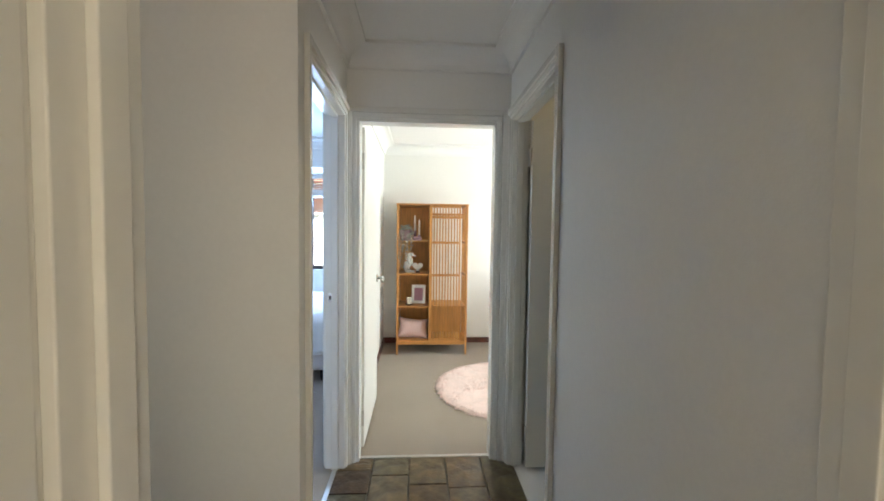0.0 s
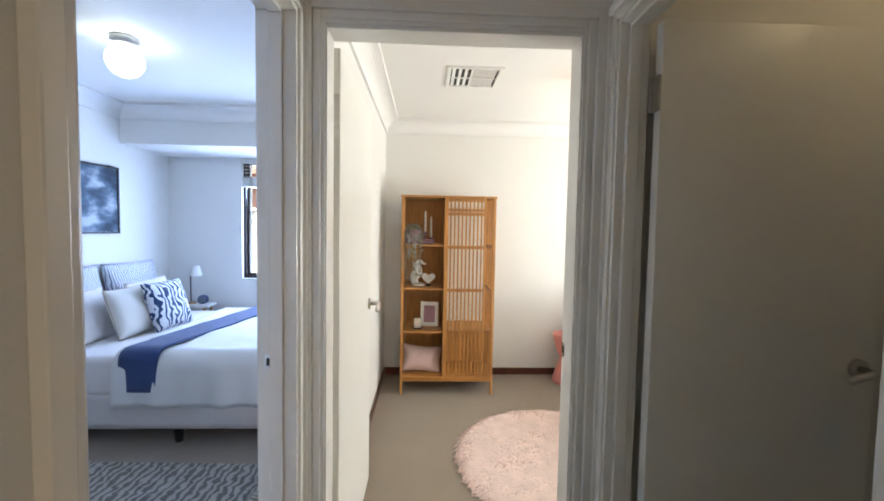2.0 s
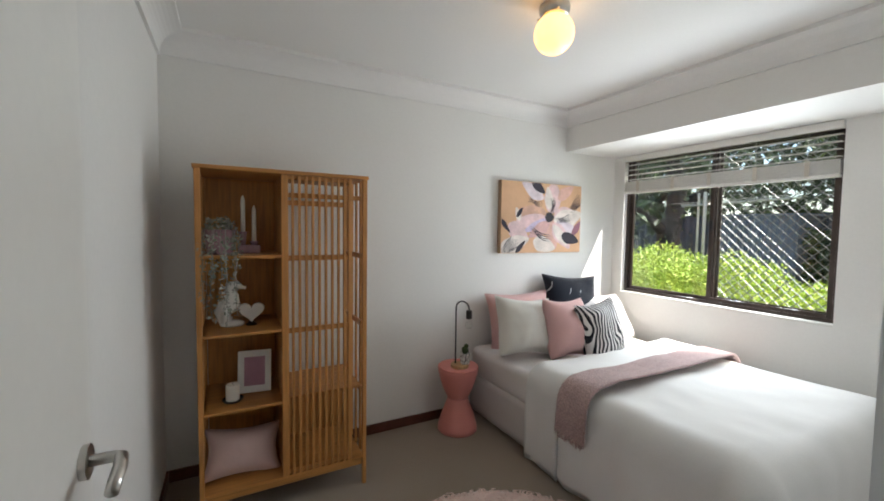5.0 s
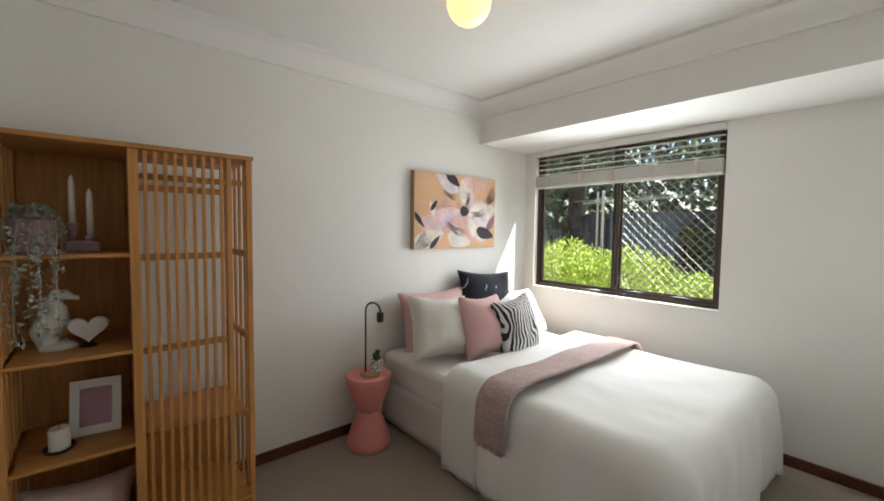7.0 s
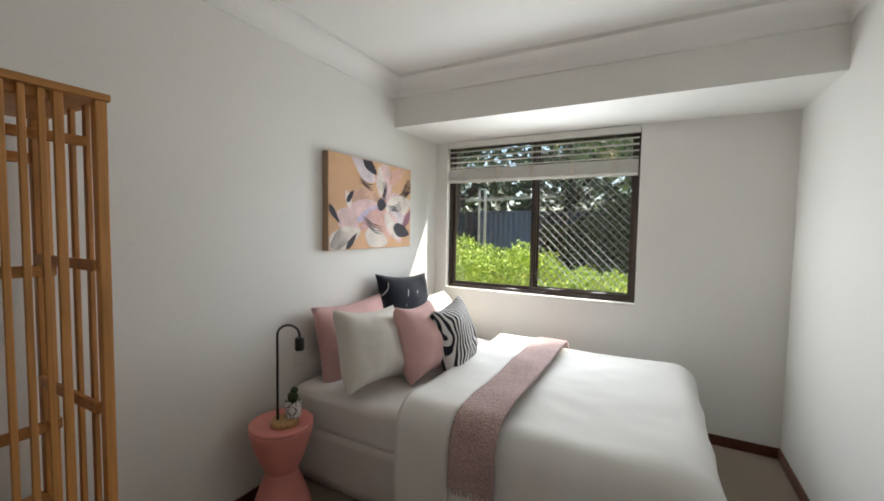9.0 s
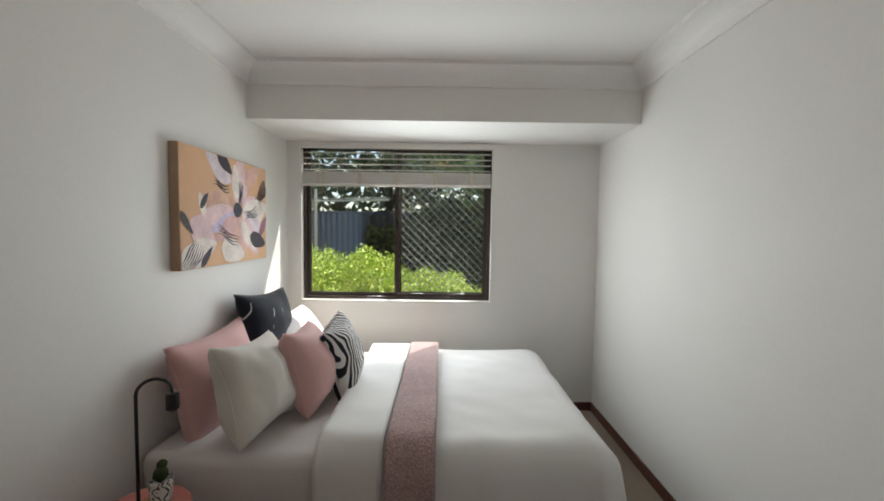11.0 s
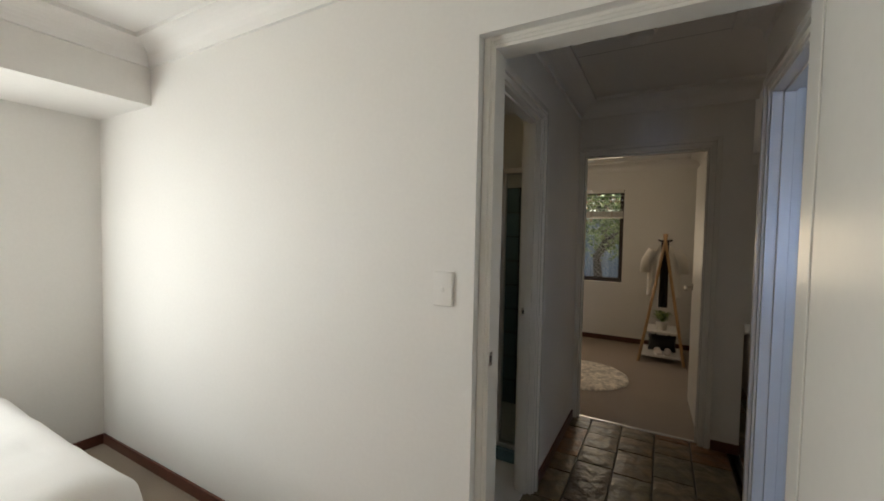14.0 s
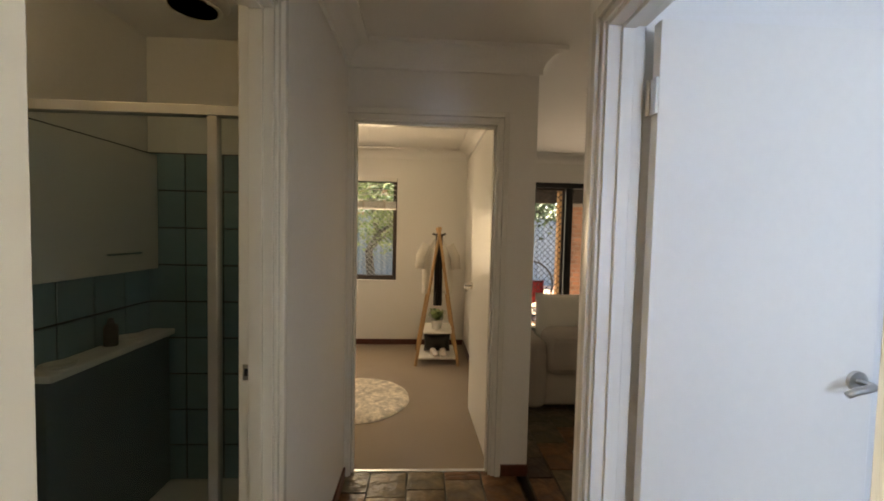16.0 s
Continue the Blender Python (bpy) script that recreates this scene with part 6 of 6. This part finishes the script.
for side in range(2):
    lo, hi = [], []
    for q in range(n + 1):
        w = 0.010 * (1 if (q // 2) % 2 else -1)
        p = (w, 1.25 * q / n, 0) if side == 0 else (0.9 * q / n, w, 0)
        lo.append(bm.verts.new((p[0], p[1], -0.15)))
        hi.append(bm.verts.new((p[0], p[1], 1.72)))
    for q in range(n):
        bm.faces.new((lo[q], lo[q + 1], hi[q + 1], hi[q]))
thicken(part("wall", bm, M_SHED, shed), 0.003)
part("roof", box_mesh((-0.06, 1.0, -0.06, 1.31, 1.72, 1.76), bevel=0.006), M_SHED, shed)
line = thing("clothes_line", (5.9, 5.75, 0), "pale steel clothes line post with stretched wires", "clothes line")
part("post", tube(bmesh.new(), [(0, 0, -0.15), (0, 0, 1.98)], 0.022, 10), M_ALU, line)
part("post", tube(bmesh.new(), [(0.1, 0.14, -0.15), (0.1, 0.14, 1.98)], 0.016, 10), M_ALU, line)
part("arm", tube(bmesh.new(), [(0.05, 0.35, 1.80), (0.05, -1.05, 1.84)], 0.014, 8), M_ALU, line)
for x in (-0.2, 0.0, 0.2):
    part("wire", tube(bmesh.new(), [(x, 0.35, 1.82), (x, -1.05, 1.86)], 0.003, 5), M_ALU, line)

# brick house beyond the cream fence
nb = thing("brick_house", (-4.0, 10.2, 0), "red brick neighbouring house with a tiled roof", "house")
part("wall", box_mesh((-6, 8, 0, 0.3, -0.15, 2.6)), M_BRICK, nb)
bm = bmesh.new()
add_box(bm, -6.5, 8.5, -0.6, 3.5, 2.5, 2.62)
part("roof", bm, M_ROOFTILE, nb)

# patio beyond the sliding door
setting("pavement", box_mesh((-7, 0.2, -8.5, -2.25, -0.15, -0.04)), M_PAVER, "sunlit clay pavers of the patio", "pavement")
pt = thing("patio_roof", (-1.9, -3.6, 0), "timber patio roof on a brick pier", "patio roof")
part("beam", box_mesh((-3.5, 1.6, -0.10, 0.0, 2.20, 2.36), bevel=0.004), M_PINE, pt)
part("roof_sheet", box_mesh((-3.6, 1.7, -1.55, 1.34, 2.40, 2.43)), M_FENCE, pt)
part("beam", box_mesh((-3.5, 1.6, -1.50, -1.42, 2.04, 2.38), bevel=0.004), M_BARK, pt)
for x in [-3.2 + 0.6 * k for k in range(9)]:
    part("rafter", box_mesh((x, x + 0.05, -1.42, -0.10, 2.30, 2.40), bevel=0.003), M_BARK, pt)
for x in (-3.0, -0.22):
    part("post", box_mesh((x, x + 0.10, -0.10, 0.0, -0.04, 2.20), bevel=0.004), M_PINE, pt)
pier = thing("brick_wall", (-3.6, -4.9, 0), "orange brick garden wall beside the patio", "wall")
part("core", box_mesh((0.008, 1.05, -0.20, -0.008, -0.04, 2.04)), M_MORTAR, pier)
steel_fence((-6.0, -8.2, 0), 0, 14.0, 1.85, shader("pale_blue_steel_sheet", (0.20, 0.27, 0.36), 0.5, stain=0.1, stain_size=3), "pale blue steel fence behind the patio")
ch = thing("hanging_chair", (-1.66, -4.0, 0), "red hanging patio chair in a black round frame", "chair")
ring = [(0.42 * math.cos(a), 0.05, 0.52 + 0.42 * math.sin(a)) for a in [2 * math.pi * k / 32 for k in range(33)]]
part("hoop", tube(bmesh.new(), ring, 0.016, 8, cap=False), M_BLACK, ch, smooth=True)
part("stand", tube(bmesh.new(), [(-0.35, 0.0, -0.04), (0.35, 0.0, -0.04), (0.35, 0.1, 0.35)], 0.018, 8), M_BLACK, ch)
part("stand", tube(bmesh.new(), [(0.0, 0.4, -0.04), (0.0, -0.4, -0.04), (0.0, 0.05, 0.22)], 0.018, 8), M_BLACK, ch)
part("seat_cushion", cushion_bm(0.52, 0.42, 0.16, seed=50), M_RED, ch, smooth=True).matrix_local = pose(0, 0.02, 0.28, -70)
part("back_cushion", cushion_bm(0.50, 0.36, 0.14, seed=51), M_RED, ch, smooth=True).matrix_local = pose(0, 0.16, 0.44, 12)
rf = thing("neighbour_roof", (2.2, -9.5, 0), "terracotta tiled roof beyond the garden", "roof")
for k in range(8):
    part("tile_course", box_mesh((-4, 4, -0.1 - 0.3 * k, 0.25 - 0.3 * k, 2.15 + 0.14 * k, 2.22 + 0.14 * k), bevel=0.012), M_ROOFTILE, rf)
part("fascia", box_mesh((-4, 4, 0.25, 0.28, 1.98, 2.17)), M_WHITEPL, rf)
part("wall", box_mesh((-3.8, 3.8, -0.5, -0.3, -0.15, 2.16)), M_BRICK, rf)

# ---- pieces of floors and walls ----
def brick_mesh(lx, ly, lz, b, name):
    bm = bmesh.new()
    add_box(bm, 0, lx, 0, ly, 0, lz)
    bmesh.ops.bevel(bm, geom=bm.edges[:], offset=b, segments=1, affect="EDGES")
    me = bpy.data.meshes.new(name)
    bm.to_mesh(me)
    bm.free()
    return me


bmesh_brick = brick_mesh(0.23, 0.012, 0.076, 0.003, "brick")
bmesh_brick.materials.append(M_BRICK)
for r in range(23):
    for c in range(4):
        o = new("brick", bmesh_brick)
        o.parent = pier
        o.location = (0.02 + c * 0.242 + (0.06 if r % 2 else 0.0), -0.010, -0.04 + r * 0.088)

floor_hall = bpy.data.objects["floor_hall_bed"]
rnd = random.Random(14)
TW = 0.212
slates = []
for v in range(6):
    L = (0.30, 0.30, 0.21, 0.21, 0.42, 0.30)[v]
    bm = bmesh.new()
    bmesh.ops.create_grid(bm, x_segments=4, y_segments=5, size=0.5)
    top = list(bm.verts)
    for q in top:
        e = abs(q.co.x) > 0.49 or abs(q.co.y) > 0.49
        q.co = Vector((q.co.x * (TW - 0.011), q.co.y * (L - 0.011), (0.0 if e else 0.003) + 0.0022 * noise.noise(Vector((q.co.x * 3, q.co.y * 3, v * 5.0)))))
    r_ = bmesh.ops.extrude_edge_only(bm, edges=[e for e in bm.edges if e.is_boundary])
    for q in r_["geom"]:
        if isinstance(q, bmesh.types.BMVert):
            q.co.z = -0.013
            q.co.x *= 1.012
            q.co.y *= 1.012
    bmesh.ops.recalc_face_normals(bm, faces=bm.faces)
    me = bpy.data.meshes.new("slate_tile")
    bm.to_mesh(me)
    bm.free()
    me.materials.append(M_SLATE)
    slates.append((L, me))


def lay(x0, x1, y0, y1):
    x = x0
    while x < x1 - 0.05:
        y = y0 - rnd.uniform(0, 0.15)
        while y < y1 - 0.02:
            L, me = slates[rnd.randrange(6)]
            if y + L > y0 + 0.04:
                a, b = max(y, y0), min(y + L, y1)
                wx = min(TW, x1 - x)
                o = new("slate_tile", me)
                o.parent = floor_hall
                o.location = (x + wx / 2, (a + b) / 2, rnd.uniform(-0.0025, 0.0))
                o.scale = (wx / TW, (b - a) / L, 1)
            y += L
        x += TW


lay(-0.352, 0.688, 0.645, 2.605)
lay(-1.84, -0.415, -0.9, 1.635)
lay(-1.84, -0.415, -1.995, -0.905)
lay(-5.99, -1.845, -1.995, 1.635)

tiles = brick_mesh(0.191, 0.006, 0.191, 0.0015, "wall_tile")
tiles.materials.append(M_TILE)
bw = setting("wall_bath_tiles", box_mesh((0.737, 1.708, 0.691, 0.702, 0, 1.80)), M_GROUT, "dark grout behind teal bathroom tiles", "wall")
for r in range(9):
    for c in range(5):
        w = min(0.2, 1.708 - (0.74 + c * 0.2))
        if w > 0.03:
            o = new("wall_tile", tiles)
            o.parent = bw
            o.location = (1.708 - (c + 1) * 0.2 + 0.002 + (0.2 - w), 0.7025, 0.002 + r * 0.2)
            o.scale = (w / 0.2, 1, 1)
be = setting("wall_bath_splashback", box_mesh((1.70, 1.708, 0.705, 1.45, 0.0, 1.80)), M_GROUT, "dark grout behind the vanity's teal tiles", "wall")
tiles2 = brick_mesh(0.006, 0.177, 0.191, 0.0015, "wall_tile")
tiles2.materials.append(M_TILE)
for r in range(9):
    for c in range(4):
        o = new("wall_tile", tiles2)
        o.parent = be
        o.location = (1.6935, 0.707 + c * 0.185, 0.002 + r * 0.2)
